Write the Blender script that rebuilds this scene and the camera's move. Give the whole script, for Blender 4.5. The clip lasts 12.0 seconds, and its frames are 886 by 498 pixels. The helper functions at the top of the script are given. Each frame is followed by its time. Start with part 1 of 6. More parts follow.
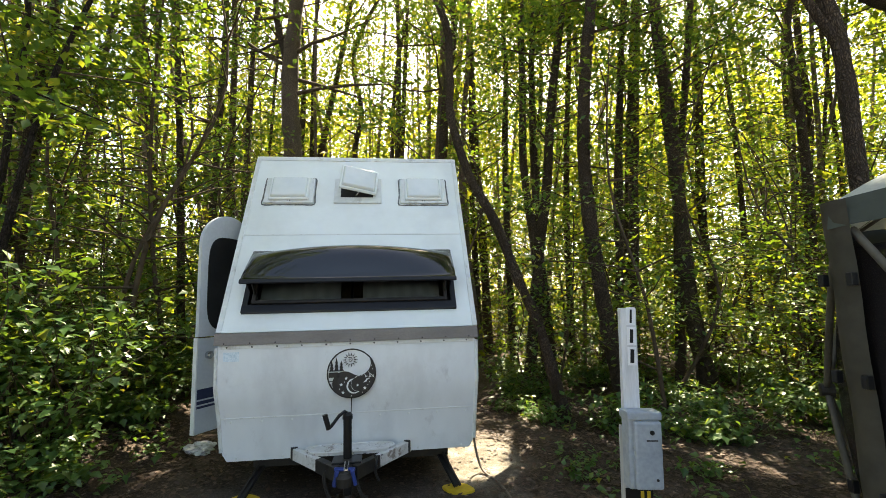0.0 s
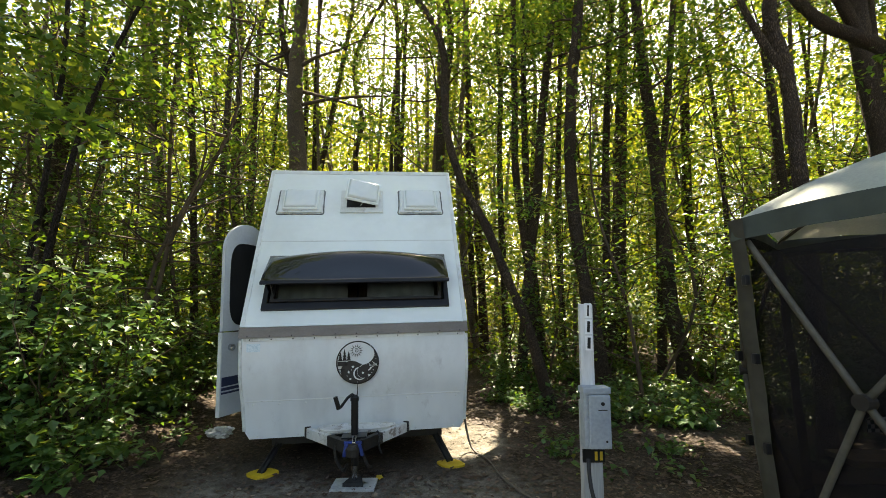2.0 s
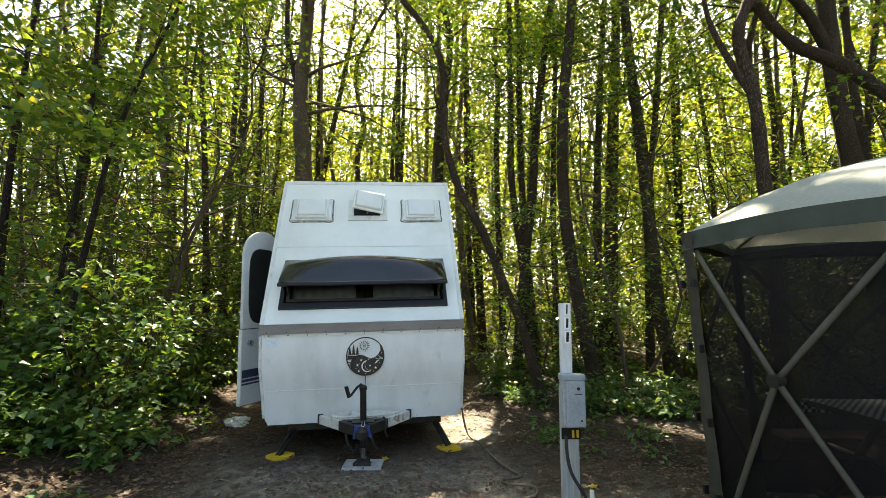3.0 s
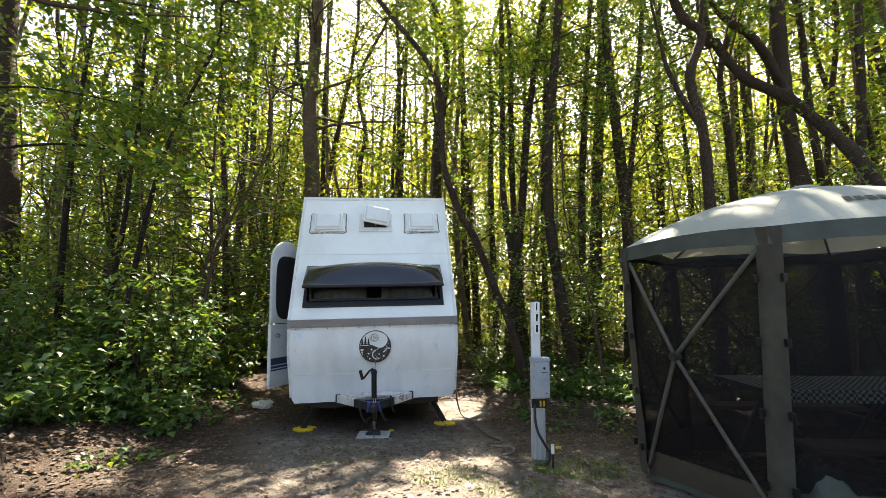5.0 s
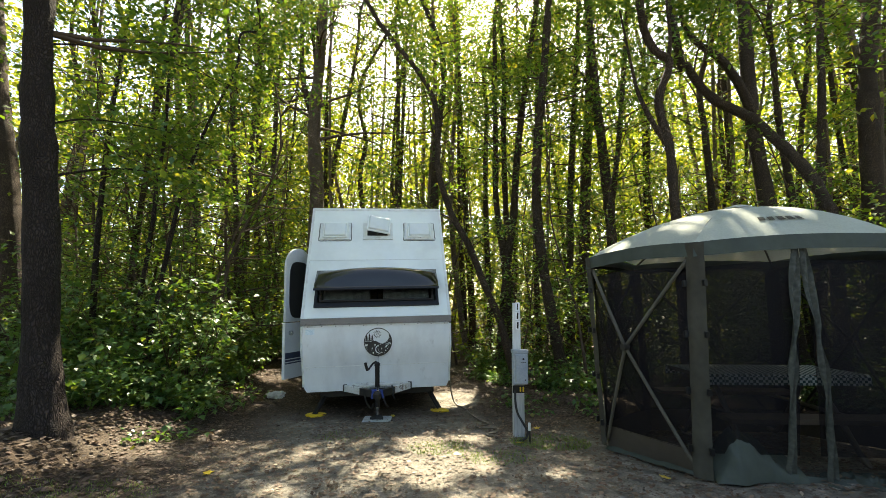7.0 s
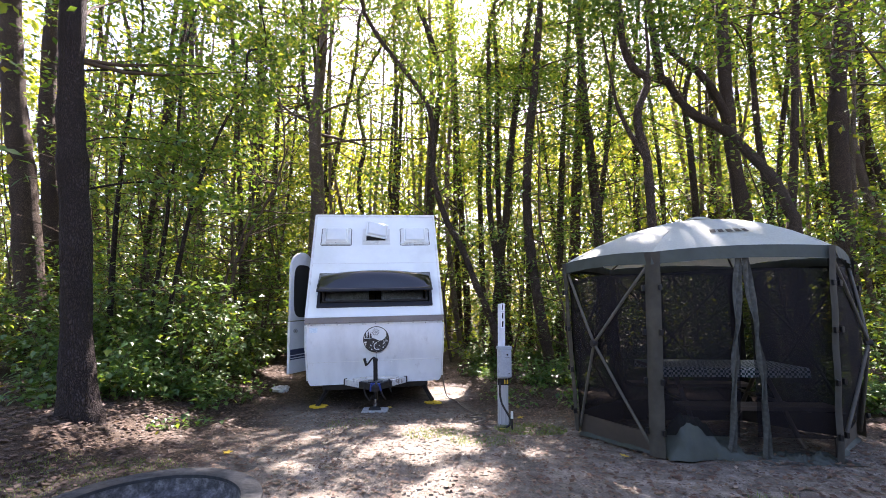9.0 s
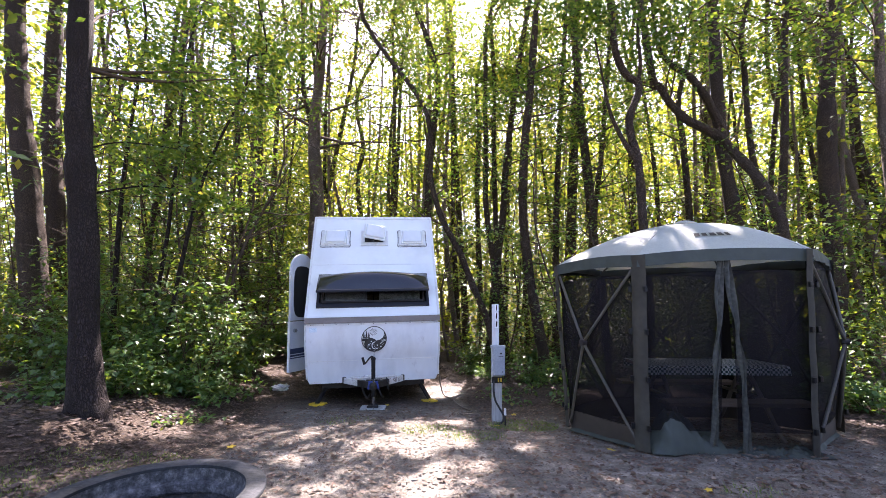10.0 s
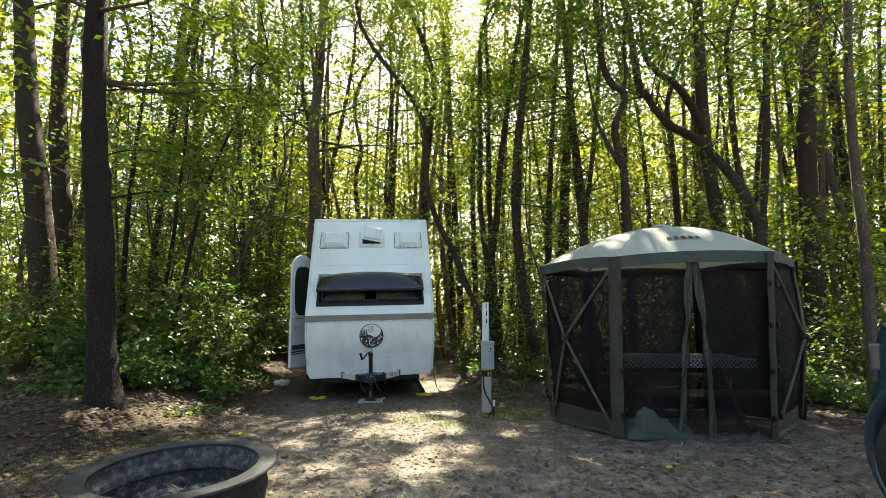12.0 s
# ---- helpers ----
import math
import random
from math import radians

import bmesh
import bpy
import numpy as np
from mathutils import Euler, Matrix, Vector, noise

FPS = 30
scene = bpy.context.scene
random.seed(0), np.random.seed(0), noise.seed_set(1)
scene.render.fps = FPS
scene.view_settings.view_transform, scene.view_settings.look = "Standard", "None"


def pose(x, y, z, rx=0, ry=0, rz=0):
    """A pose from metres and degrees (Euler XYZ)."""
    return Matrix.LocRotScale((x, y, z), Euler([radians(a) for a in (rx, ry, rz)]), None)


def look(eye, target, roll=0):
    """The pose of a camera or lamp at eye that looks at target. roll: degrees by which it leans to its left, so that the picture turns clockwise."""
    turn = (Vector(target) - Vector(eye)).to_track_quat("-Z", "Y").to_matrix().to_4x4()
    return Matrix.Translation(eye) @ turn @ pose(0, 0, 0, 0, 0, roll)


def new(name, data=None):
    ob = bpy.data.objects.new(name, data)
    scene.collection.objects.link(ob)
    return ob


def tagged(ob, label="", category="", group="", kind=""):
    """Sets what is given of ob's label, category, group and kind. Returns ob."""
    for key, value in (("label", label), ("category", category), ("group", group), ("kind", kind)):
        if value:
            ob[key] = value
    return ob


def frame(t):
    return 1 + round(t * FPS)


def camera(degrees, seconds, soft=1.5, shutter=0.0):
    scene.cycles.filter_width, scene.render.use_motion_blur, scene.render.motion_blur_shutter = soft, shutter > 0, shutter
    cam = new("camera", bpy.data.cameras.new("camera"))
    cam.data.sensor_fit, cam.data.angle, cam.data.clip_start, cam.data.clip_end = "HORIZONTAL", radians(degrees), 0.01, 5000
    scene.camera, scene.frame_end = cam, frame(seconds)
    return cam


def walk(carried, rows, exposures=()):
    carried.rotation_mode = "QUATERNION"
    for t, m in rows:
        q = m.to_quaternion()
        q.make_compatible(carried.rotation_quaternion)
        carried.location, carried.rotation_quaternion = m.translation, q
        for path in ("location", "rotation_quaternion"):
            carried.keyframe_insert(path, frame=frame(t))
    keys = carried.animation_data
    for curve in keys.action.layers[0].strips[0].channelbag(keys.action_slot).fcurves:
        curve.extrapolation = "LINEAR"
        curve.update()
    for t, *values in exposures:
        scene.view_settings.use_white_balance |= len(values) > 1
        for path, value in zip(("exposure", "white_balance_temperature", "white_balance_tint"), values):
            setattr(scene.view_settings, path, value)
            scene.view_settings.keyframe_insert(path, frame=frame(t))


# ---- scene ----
cam = camera(90.1, 12.0, soft=0.6)
METRES, EYE, TILT, LEAN, TURN = 3.947, 1.5, 0.0, 3.84, 0.0
ROWS = [
    (0.0, 0.0, 0.0, 0.0, -0.49, 7.2, -3.84),
    (0.5, 0.0025, -0.023, -0.0008, -0.51, 7.27, -3.82),
    (1.0, 0.0066, -0.0509, -0.0015, -0.52, 7.3, -3.81),
    (1.5, 0.0102, -0.0896, -0.0034, -0.57, 7.32, -3.8),
    (2.0, 0.0111, -0.1436, -0.0073, -0.63, 7.37, -3.8),
    (2.5, 0.0116, -0.2045, -0.0081, -0.68, 7.41, -3.8),
    (3.0, 0.011, -0.2682, -0.0102, -0.71, 7.46, -3.79),
    (5.0, 0.0116, -0.5164, -0.0174, -0.99, 7.58, -3.88),
    (5.5, 0.0124, -0.5693, -0.0177, -1.05, 7.6, -3.88),
    (6.0, 0.0138, -0.6195, -0.0184, -1.12, 7.64, -3.86),
    (6.5, 0.0173, -0.6663, -0.0184, -1.15, 7.67, -3.86),
    (7.0, 0.0213, -0.7099, -0.0191, -1.18, 7.68, -3.84),
    (9.0, 0.0382, -0.8507, -0.0134, -1.42, 7.57, -3.92),
    (9.5, 0.0427, -0.8762, -0.0136, -1.5, 7.59, -3.94),
    (10.0, 0.0472, -0.8982, -0.0118, -1.58, 7.6, -3.95),
    (10.5, 0.0516, -0.9203, -0.0128, -1.65, 7.59, -3.94),
    (11.0, 0.0552, -0.9457, -0.0142, -1.73, 7.56, -3.93),
    (11.5, 0.0583, -0.9703, -0.0142, -1.8, 7.57, -3.94),
    (12.0, 0.0618, -0.9953, -0.0164, -1.86, 7.58, -3.94),
]
# seconds, stops, kelvin, tint: the sun catches the lens from about 9 to 11 s
EXPOSURES = [
    (0.0, 2.50, 7700, 10), (0.5, 2.68, 7300, 18), (1.0, 2.66, 7300, 21), (1.5, 2.48, 7600, 12), (2.0, 2.30, 7600, 8), (2.5, 2.40, 7600, 6), (3.0, 2.52, 7600, 7), (4.8, 2.46, 7400, 11), (5.4, 2.56, 6900, 22), (6.0, 2.36, 7100, 17), (6.5, 2.30, 7400, 7), (7.0, 2.28, 7400, 5),
    (8.3, 2.42, 7100, 12), (8.9, 2.74, 6400, 28), (9.5, 2.76, 6200, 33), (10.4, 2.66, 6200, 33), (10.9, 2.35, 6800, 22), (11.2, 1.95, 7300, 10), (11.5, 1.66, 7200, 6), (11.7, 1.82, 7300, 5), (12.0, 2.28, 7300, 4),
]
walk(cam, [(t, pose(0, 0, EYE, TILT, LEAN, TURN) @ pose(METRES * x, METRES * y, METRES * z, 90 + pitch, roll, yaw)) for t, x, y, z, yaw, pitch, roll in ROWS], EXPOSURES)

# ---- world, sun, exposure ----
SUN_AZ, SUN_EL = radians(8.5), radians(52.5)      # azimuth from +y towards +x
SUN_DIR = Vector((math.sin(SUN_AZ) * math.cos(SUN_EL), math.cos(SUN_AZ) * math.cos(SUN_EL), math.sin(SUN_EL)))
world = bpy.data.worlds.new("sky")
scene.world = world
world.use_nodes = True
wn = world.node_tree
sky = wn.nodes.new("ShaderNodeTexSky")
sky.sky_type, sky.sun_disc = "NISHITA", False
sky.sun_elevation, sky.sun_rotation = SUN_EL, SUN_AZ
sky.air_density, sky.dust_density, sky.ozone_density = 1.0, 2.5, 1.0
wn.links.new(sky.outputs[0], wn.nodes["Background"].inputs[0])
wn.nodes["Background"].inputs[1].default_value = 0.10
sun_data = bpy.data.lights.new("sun", "SUN")
sun_data.energy, sun_data.angle, sun_data.color = 5.0, radians(0.53), (1.0, 0.93, 0.80)
sun_lamp = new("sun", sun_data)
sun_lamp.matrix_world = look((0, 0, 60), Vector((0, 0, 60)) - SUN_DIR)


# ---- materials ----
def ramp(nodes, cols):
    r = nodes.new("ShaderNodeValToRGB")
    e = r.color_ramp.elements
    while len(e) < len(cols):
        e.new(0.5)
    for i, c in enumerate(cols):
        e[i].position = i / max(1, len(cols) - 1) * 0.5 + 0.25
        e[i].color = (*c, 1)
    return r


def mat(name, cols, scale=4.0, rough=0.6, metal=0.0, bump=0.2, fine=40.0, stretch=(1, 1, 1), spec=0.5, dist=0.01, wear=0.25):
    """A surface with coarse colour drift, fine grain and fine relief."""
    m = bpy.data.materials.new(name)
    m.use_nodes = True
    n, l = m.node_tree.nodes, m.node_tree.links
    bsdf = n["Principled BSDF"]
    co = n.new("ShaderNodeTexCoord")
    mp = n.new("ShaderNodeMapping")
    mp.inputs["Scale"].default_value = stretch
    l.new(co.outputs["Object"], mp.inputs["Vector"])
    a = n.new("ShaderNodeTexNoise")
    a.inputs["Scale"].default_value, a.inputs["Detail"].default_value = scale, 8
    b = n.new("ShaderNodeTexNoise")
    b.inputs["Scale"].default_value, b.inputs["Detail"].default_value = fine, 6
    r = ramp(n, cols)
    mul = n.new("ShaderNodeMixRGB")
    mul.blend_type = "OVERLAY"
    mul.inputs[0].default_value = wear
    for tex in (a, b):
        l.new(mp.outputs[0], tex.inputs["Vector"])
    l.new(a.outputs["Fac"], r.inputs[0])
    l.new(r.outputs[0], mul.inputs[1])
    l.new(b.outputs["Fac"], mul.inputs[2])
    l.new(mul.outputs[0], bsdf.inputs["Base Color"])
    bp = n.new("ShaderNodeBump")
    bp.inputs["Strength"].default_value, bp.inputs["Distance"].default_value = bump, dist
    l.new(b.outputs["Fac"], bp.inputs["Height"])
    l.new(bp.outputs[0], bsdf.inputs["Normal"])
    rr = n.new("ShaderNodeMapRange")
    rr.inputs["To Min"].default_value, rr.inputs["To Max"].default_value = max(0.02, rough - min(0.12, rough * 0.35)), min(1, rough + min(0.12, rough * 0.35))
    l.new(a.outputs["Fac"], rr.inputs["Value"])
    l.new(rr.outputs[0], bsdf.inputs["Roughness"])
    bsdf.inputs["Metallic"].default_value = metal
    bsdf.inputs["Specular IOR Level"].default_value = spec
    return m


def leaf_mat(name, cols, glow, share=0.45, rough=0.45, spread=None):
    """Leaf blades: each a shade of its own, letting some light through."""
    m = bpy.data.materials.new(name)
    m.use_nodes = True
    n, l = m.node_tree.nodes, m.node_tree.links
    bsdf = n["Principled BSDF"]
    geo = n.new("ShaderNodeNewGeometry")
    r = ramp(n, cols)
    for i, e in enumerate(r.color_ramp.elements):
        e.position = spread[i] if spread else i / max(1, len(cols) - 1)
    l.new(geo.outputs["Random Per Island"], r.inputs[0])
    co = n.new("ShaderNodeTexNoise")
    co.inputs["Scale"].default_value = 30
    l.new(geo.outputs["Position"], co.inputs["Vector"])
    mul = n.new("ShaderNodeMixRGB")
    mul.blend_type, mul.inputs[0].default_value = "OVERLAY", 0.3
    l.new(r.outputs[0], mul.inputs[1])
    l.new(co.outputs["Fac"], mul.inputs[2])
    l.new(mul.outputs[0], bsdf.inputs["Base Color"])
    bsdf.inputs["Roughness"].default_value = rough
    tr = n.new("ShaderNodeBsdfTranslucent")
    r2 = ramp(n, glow)
    for i, e in enumerate(r2.color_ramp.elements):
        e.position = spread[i] if spread else i / max(1, len(glow) - 1)
    l.new(geo.outputs["Random Per Island"], r2.inputs[0])
    l.new(r2.outputs[0], tr.inputs[0])
    mix = n.new("ShaderNodeMixShader")
    mix.inputs[0].default_value = share
    l.new(bsdf.outputs[0], mix.inputs[1])
    l.new(tr.outputs[0], mix.inputs[2])
    l.new(mix.outputs[0], n["Material Output"].inputs[0])
    return m


def mesh_mat(name, colour, open_share):
    """Woven insect screen: threads with see-through gaps between them."""
    m = bpy.data.materials.new(name)
    m.use_nodes = True
    n, l = m.node_tree.nodes, m.node_tree.links
    bsdf = n["Principled BSDF"]
    bsdf.inputs["Base Color"].default_value = (*colour, 1)
    bsdf.inputs["Roughness"].default_value = 0.75
    bsdf.inputs["Specular IOR Level"].default_value = 0.12
    tp = n.new("ShaderNodeBsdfTransparent")
    mix = n.new("ShaderNodeMixShader")
    tex = n.new("ShaderNodeTexNoise")
    tex.inputs["Scale"].default_value = 3
    mr = n.new("ShaderNodeMapRange")
    mr.inputs["To Min"].default_value, mr.inputs["To Max"].default_value = open_share - 0.06, open_share + 0.06
    l.new(tex.outputs["Fac"], mr.inputs["Value"])
    l.new(mr.outputs[0], mix.inputs[0])
    l.new(bsdf.outputs[0], mix.inputs[1])
    l.new(tp.outputs[0], mix.inputs[2])
    l.new(mix.outputs[0], n["Material Output"].inputs[0])
    return m


def glass_mat(name, tint, clear, rough=0.03):
    """Tinted acrylic or glass: a mirror coat over a see-through tint."""
    m = bpy.data.materials.new(name)
    m.use_nodes = True
    n, l = m.node_tree.nodes, m.node_tree.links
    n.remove(n["Principled BSDF"])
    tp = n.new("ShaderNodeBsdfTransparent")
    tp.inputs[0].default_value = (*tint, 1)
    gl = n.new("ShaderNodeBsdfGlossy")
    gl.inputs["Roughness"].default_value = rough
    fr = n.new("ShaderNodeFresnel")
    fr.inputs[0].default_value = clear
    mix = n.new("ShaderNodeMixShader")
    l.new(fr.outputs[0], mix.inputs[0])
    l.new(tp.outputs[0], mix.inputs[1])
    l.new(gl.outputs[0], mix.inputs[2])
    l.new(mix.outputs[0], n["Material Output"].inputs[0])
    return m


def bark_mat(name, dark, light):
    """Furrowed bark: long plates parted by dark cracks, with paler weathered patches."""
    m = bpy.data.materials.new(name)
    m.use_nodes = True
    n, l = m.node_tree.nodes, m.node_tree.links
    bsdf = n["Principled BSDF"]
    geo = n.new("ShaderNodeNewGeometry")
    warp = n.new("ShaderNodeTexNoise")
    warp.inputs["Scale"].default_value = 5
    l.new(geo.outputs["Position"], warp.inputs["Vector"])
    add = n.new("ShaderNodeMixRGB")
    add.blend_type, add.inputs[0].default_value = "ADD", 0.16
    l.new(geo.outputs["Position"], add.inputs[1])
    l.new(warp.outputs["Color"], add.inputs[2])
    mp = n.new("ShaderNodeMapping")
    mp.inputs["Scale"].default_value = (64, 64, 15)
    l.new(add.outputs[0], mp.inputs["Vector"])
    vo = n.new("ShaderNodeTexVoronoi")
    vo.feature = "DISTANCE_TO_EDGE"
    vo.inputs["Scale"].default_value = 1
    l.new(mp.outputs[0], vo.inputs["Vector"])
    plate = n.new("ShaderNodeMapRange")
    plate.inputs["From Max"].default_value = 0.28
    l.new(vo.outputs["Distance"], plate.inputs["Value"])
    big = n.new("ShaderNodeTexNoise")
    big.inputs["Scale"].default_value, big.inputs["Detail"].default_value = 1.7, 8
    l.new(geo.outputs["Position"], big.inputs["Vector"])
    r = ramp(n, [dark, light])
    l.new(big.outputs["Fac"], r.inputs[0])
    crack = n.new("ShaderNodeMixRGB")
    crack.inputs[1].default_value = (dark[0] * 0.75, dark[1] * 0.75, dark[2] * 0.75, 1)
    l.new(plate.outputs[0], crack.inputs[0])
    l.new(r.outputs[0], crack.inputs[2])
    fine = n.new("ShaderNodeTexNoise")
    fine.inputs["Scale"].default_value, fine.inputs["Detail"].default_value = 70, 5
    l.new(geo.outputs["Position"], fine.inputs["Vector"])
    ov = n.new("ShaderNodeMixRGB")
    ov.blend_type, ov.inputs[0].default_value = "OVERLAY", 0.4
    l.new(crack.outputs[0], ov.inputs[1])
    l.new(fine.outputs["Fac"], ov.inputs[2])
    l.new(ov.outputs[0], bsdf.inputs["Base Color"])
    bp = n.new("ShaderNodeBump")
    bp.inputs["Strength"].default_value, bp.inputs["Distance"].default_value = 1.0, 0.02
    l.new(plate.outputs[0], bp.inputs["Height"])
    l.new(bp.outputs[0], bsdf.inputs["Normal"])
    bsdf.inputs["Roughness"].default_value = 0.9
    bsdf.inputs["Specular IOR Level"].default_value = 0.2
    return m


BARK = bark_mat("bark", (0.058, 0.042, 0.030), (0.155, 0.115, 0.086))
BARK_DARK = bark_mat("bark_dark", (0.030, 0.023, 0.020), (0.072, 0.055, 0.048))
BARK_PALE = bark_mat("bark_pale", (0.14, 0.105, 0.078), (0.34, 0.265, 0.205))
TWIG = mat("twig", [(0.045, 0.032, 0.022), (0.11, 0.08, 0.055)], 6.0, 0.85, bump=0.4, fine=30, spec=0.2)
LEAF = leaf_mat("leaf", [(0.040, 0.10, 0.028), (0.066, 0.145, 0.040), (0.10, 0.175, 0.046), (0.18, 0.18, 0.045)], [(0.09, 0.17, 0.012), (0.175, 0.27, 0.018), (0.33, 0.37, 0.024), (0.50, 0.40, 0.03)], 0.47, 0.45, (0.0, 0.5, 0.93, 1.0))
LEAF_LOW = leaf_mat("leaf_low", [(0.046, 0.11, 0.030), (0.07, 0.15, 0.044), (0.10, 0.175, 0.052), (0.18, 0.17, 0.045)], [(0.08, 0.16, 0.014), (0.14, 0.24, 0.022), (0.25, 0.31, 0.03), (0.38, 0.33, 0.03)], 0.40, 0.36, (0.0, 0.5, 0.94, 1.0))
LEAF_FAR = leaf_mat("leaf_far", [(0.045, 0.10, 0.016), (0.07, 0.135, 0.022), (0.12, 0.165, 0.028)], [(0.16, 0.23, 0.014), (0.30, 0.34, 0.02), (0.48, 0.42, 0.035)], 0.55)
LITTER_WOOD = leaf_mat("litter_wood", [(0.028, 0.018, 0.013), (0.06, 0.038, 0.027), (0.105, 0.07, 0.048), (0.075, 0.038, 0.024), (0.19, 0.14, 0.10)], [(0.12, 0.06, 0.03), (0.2, 0.12, 0.05)], 0.1, 0.7, (0.0, 0.35, 0.72, 0.95, 1.0))
LITTER = leaf_mat("litter", [(0.05, 0.028, 0.018), (0.09, 0.052, 0.032), (0.17, 0.12, 0.08), (0.075, 0.036, 0.02), (0.34, 0.27, 0.19)], [(0.2, 0.11, 0.05), (0.25, 0.16, 0.07), (0.3, 0.2, 0.08), (0.2, 0.11, 0.05), (0.3, 0.22, 0.1)], 0.12, 0.7, (0.0, 0.35, 0.7, 0.92, 1.0))
CRUMB = leaf_mat("crumb", [(0.04, 0.034, 0.028), (0.085, 0.073, 0.06), (0.17, 0.15, 0.122), (0.055, 0.038, 0.027), (0.30, 0.265, 0.215)], [(0.1, 0.08, 0.05), (0.1, 0.08, 0.05)], 0.02, 0.85, (0.0, 0.3, 0.65, 0.85, 1.0))
LITTER_YELLOW = leaf_mat("litter_yellow", [(0.55, 0.38, 0.03), (0.62, 0.46, 0.06)], [(0.5, 0.35, 0.02), (0.5, 0.35, 0.02)], 0.15, 0.5)
GRASS = leaf_mat("grass", [(0.05, 0.10, 0.015), (0.09, 0.15, 0.025), (0.16, 0.19, 0.05)], [(0.16, 0.28, 0.02), (0.3, 0.36, 0.04)], 0.35, 0.5)
WHITE = mat("white_panel", [(0.65, 0.685, 0.665), (0.765, 0.805, 0.787), (0.80, 0.845, 0.825)], 1.6, 0.38, bump=0.04, fine=14, wear=0.10)
WHITE_DIRTY = mat("white_aluminium", [(0.56, 0.58, 0.585), (0.70, 0.73, 0.737), (0.755, 0.785, 0.793)], 2.2, 0.42, bump=0.05, fine=9, stretch=(1, 1, 0.35), wear=0.14)


def smudged(m, colour, share, scale, lo, hi, stretch=(1, 1, 1)):
    """Adds worn grey smudges of an uneven shape over a paint."""
    n, l = m.node_tree.nodes, m.node_tree.links
    bsdf = n["Principled BSDF"]
    co, mp, tex, mr, mix = [n.new("ShaderNode" + k) for k in ("TexCoord", "Mapping", "TexNoise", "MapRange", "MixRGB")]
    mp.inputs["Scale"].default_value = stretch
    tex.inputs["Scale"].default_value, tex.inputs["Detail"].default_value, tex.inputs["Roughness"].default_value = scale, 10, 0.68
    mr.inputs["From Min"].default_value, mr.inputs["From Max"].default_value, mr.inputs["To Max"].default_value = lo, hi, share
    l.new(co.outputs["Object"], mp.inputs["Vector"])
    l.new(mp.outputs[0], tex.inputs["Vector"])
    l.new(tex.outputs["Fac"], mr.inputs["Value"])
    l.new(mr.outputs[0], mix.inputs[0])
    l.new(bsdf.inputs["Base Color"].links[0].from_socket, mix.inputs[1])
    mix.inputs[2].default_value = (*colour, 1)
    l.new(mix.outputs[0], bsdf.inputs["Base Color"])
    return m


smudged(WHITE_DIRTY, (0.40, 0.385, 0.37), 0.45, 1.5, 0.50, 0.74, (1, 1, 0.8))
smudged(WHITE_DIRTY, (0.30, 0.285, 0.27), 0.30, 7.0, 0.60, 0.72, (1, 1, 0.5))
smudged(WHITE, (0.55, 0.55, 0.52), 0.30, 1.3, 0.52, 0.78, (0.7, 1, 1))
CHIPPED = smudged(smudged(mat("chipped_white", [(0.50, 0.49, 0.46), (0.66, 0.65, 0.62)], 5, 0.55, bump=0.15, fine=30, wear=0.3), (0.16, 0.11, 0.075), 0.8, 9.0, 0.55, 0.62), (0.05, 0.045, 0.04), 0.85, 16.0, 0.60, 0.65)
TRIM = smudged(mat("trim", [(0.59, 0.61, 0.59), (0.75, 0.77, 0.745)], 5, 0.4, bump=0.05, wear=0.2), (0.22, 0.19, 0.16), 0.6, 8.0, 0.56, 0.70, (1, 1, 0.4))
BELT = mat("belt", [(0.13, 0.108, 0.09), (0.20, 0.172, 0.15)], 3, 0.45, bump=0.05, wear=0.25, stretch=(1, 1, 3))
BLACK = mat("black", [(0.006, 0.006, 0.0065), (0.014, 0.014, 0.015)], 6, 0.35, bump=0.05, spec=0.3)
BLACK_IRON = mat("black_iron", [(0.012, 0.011, 0.010), (0.035, 0.03, 0.025)], 9, 0.55, bump=0.2, spec=0.3)
SMOKE = mat("smoked_acrylic", [(0.006, 0.006, 0.005), (0.010, 0.010, 0.008)], 2, 0.07, bump=0.0, spec=0.7, wear=0.05)
GLASS = glass_mat("window_glass", (0.62, 0.635, 0.615), 1.5)
CURTAIN = mat("curtain", [(0.55, 0.56, 0.57), (0.70, 0.70, 0.70)], 6, 0.9, bump=0.3, stretch=(8, 8, 0.5))
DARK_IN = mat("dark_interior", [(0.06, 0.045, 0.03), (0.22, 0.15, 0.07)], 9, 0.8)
HOSE = mat("tan_hose", [(0.07, 0.055, 0.042), (0.14, 0.112, 0.085)], 9, 0.6, bump=0.1)
RUBBER = mat("rubber", [(0.012, 0.012, 0.012), (0.03, 0.03, 0.03)], 14, 0.8, bump=0.3)
YELLOW = mat("yellow_plastic", [(0.55, 0.36, 0.015), (0.70, 0.48, 0.03)], 8, 0.5, bump=0.1)
BLUE = mat("blue_strap", [(0.006, 0.022, 0.13), (0.012, 0.04, 0.22)], 8, 0.6)
NAVY = mat("navy_stripe", [(0.008, 0.014, 0.05), (0.015, 0.022, 0.07)], 8, 0.4)
DOOR_GREY = mat("door_grey", [(0.42, 0.45, 0.48), (0.56, 0.59, 0.62)], 2.2, 0.4, bump=0.04, wear=0.12)
DECAL = mat("decal_black", [(0.008, 0.008, 0.009), (0.016, 0.016, 0.017)], 9, 0.45)
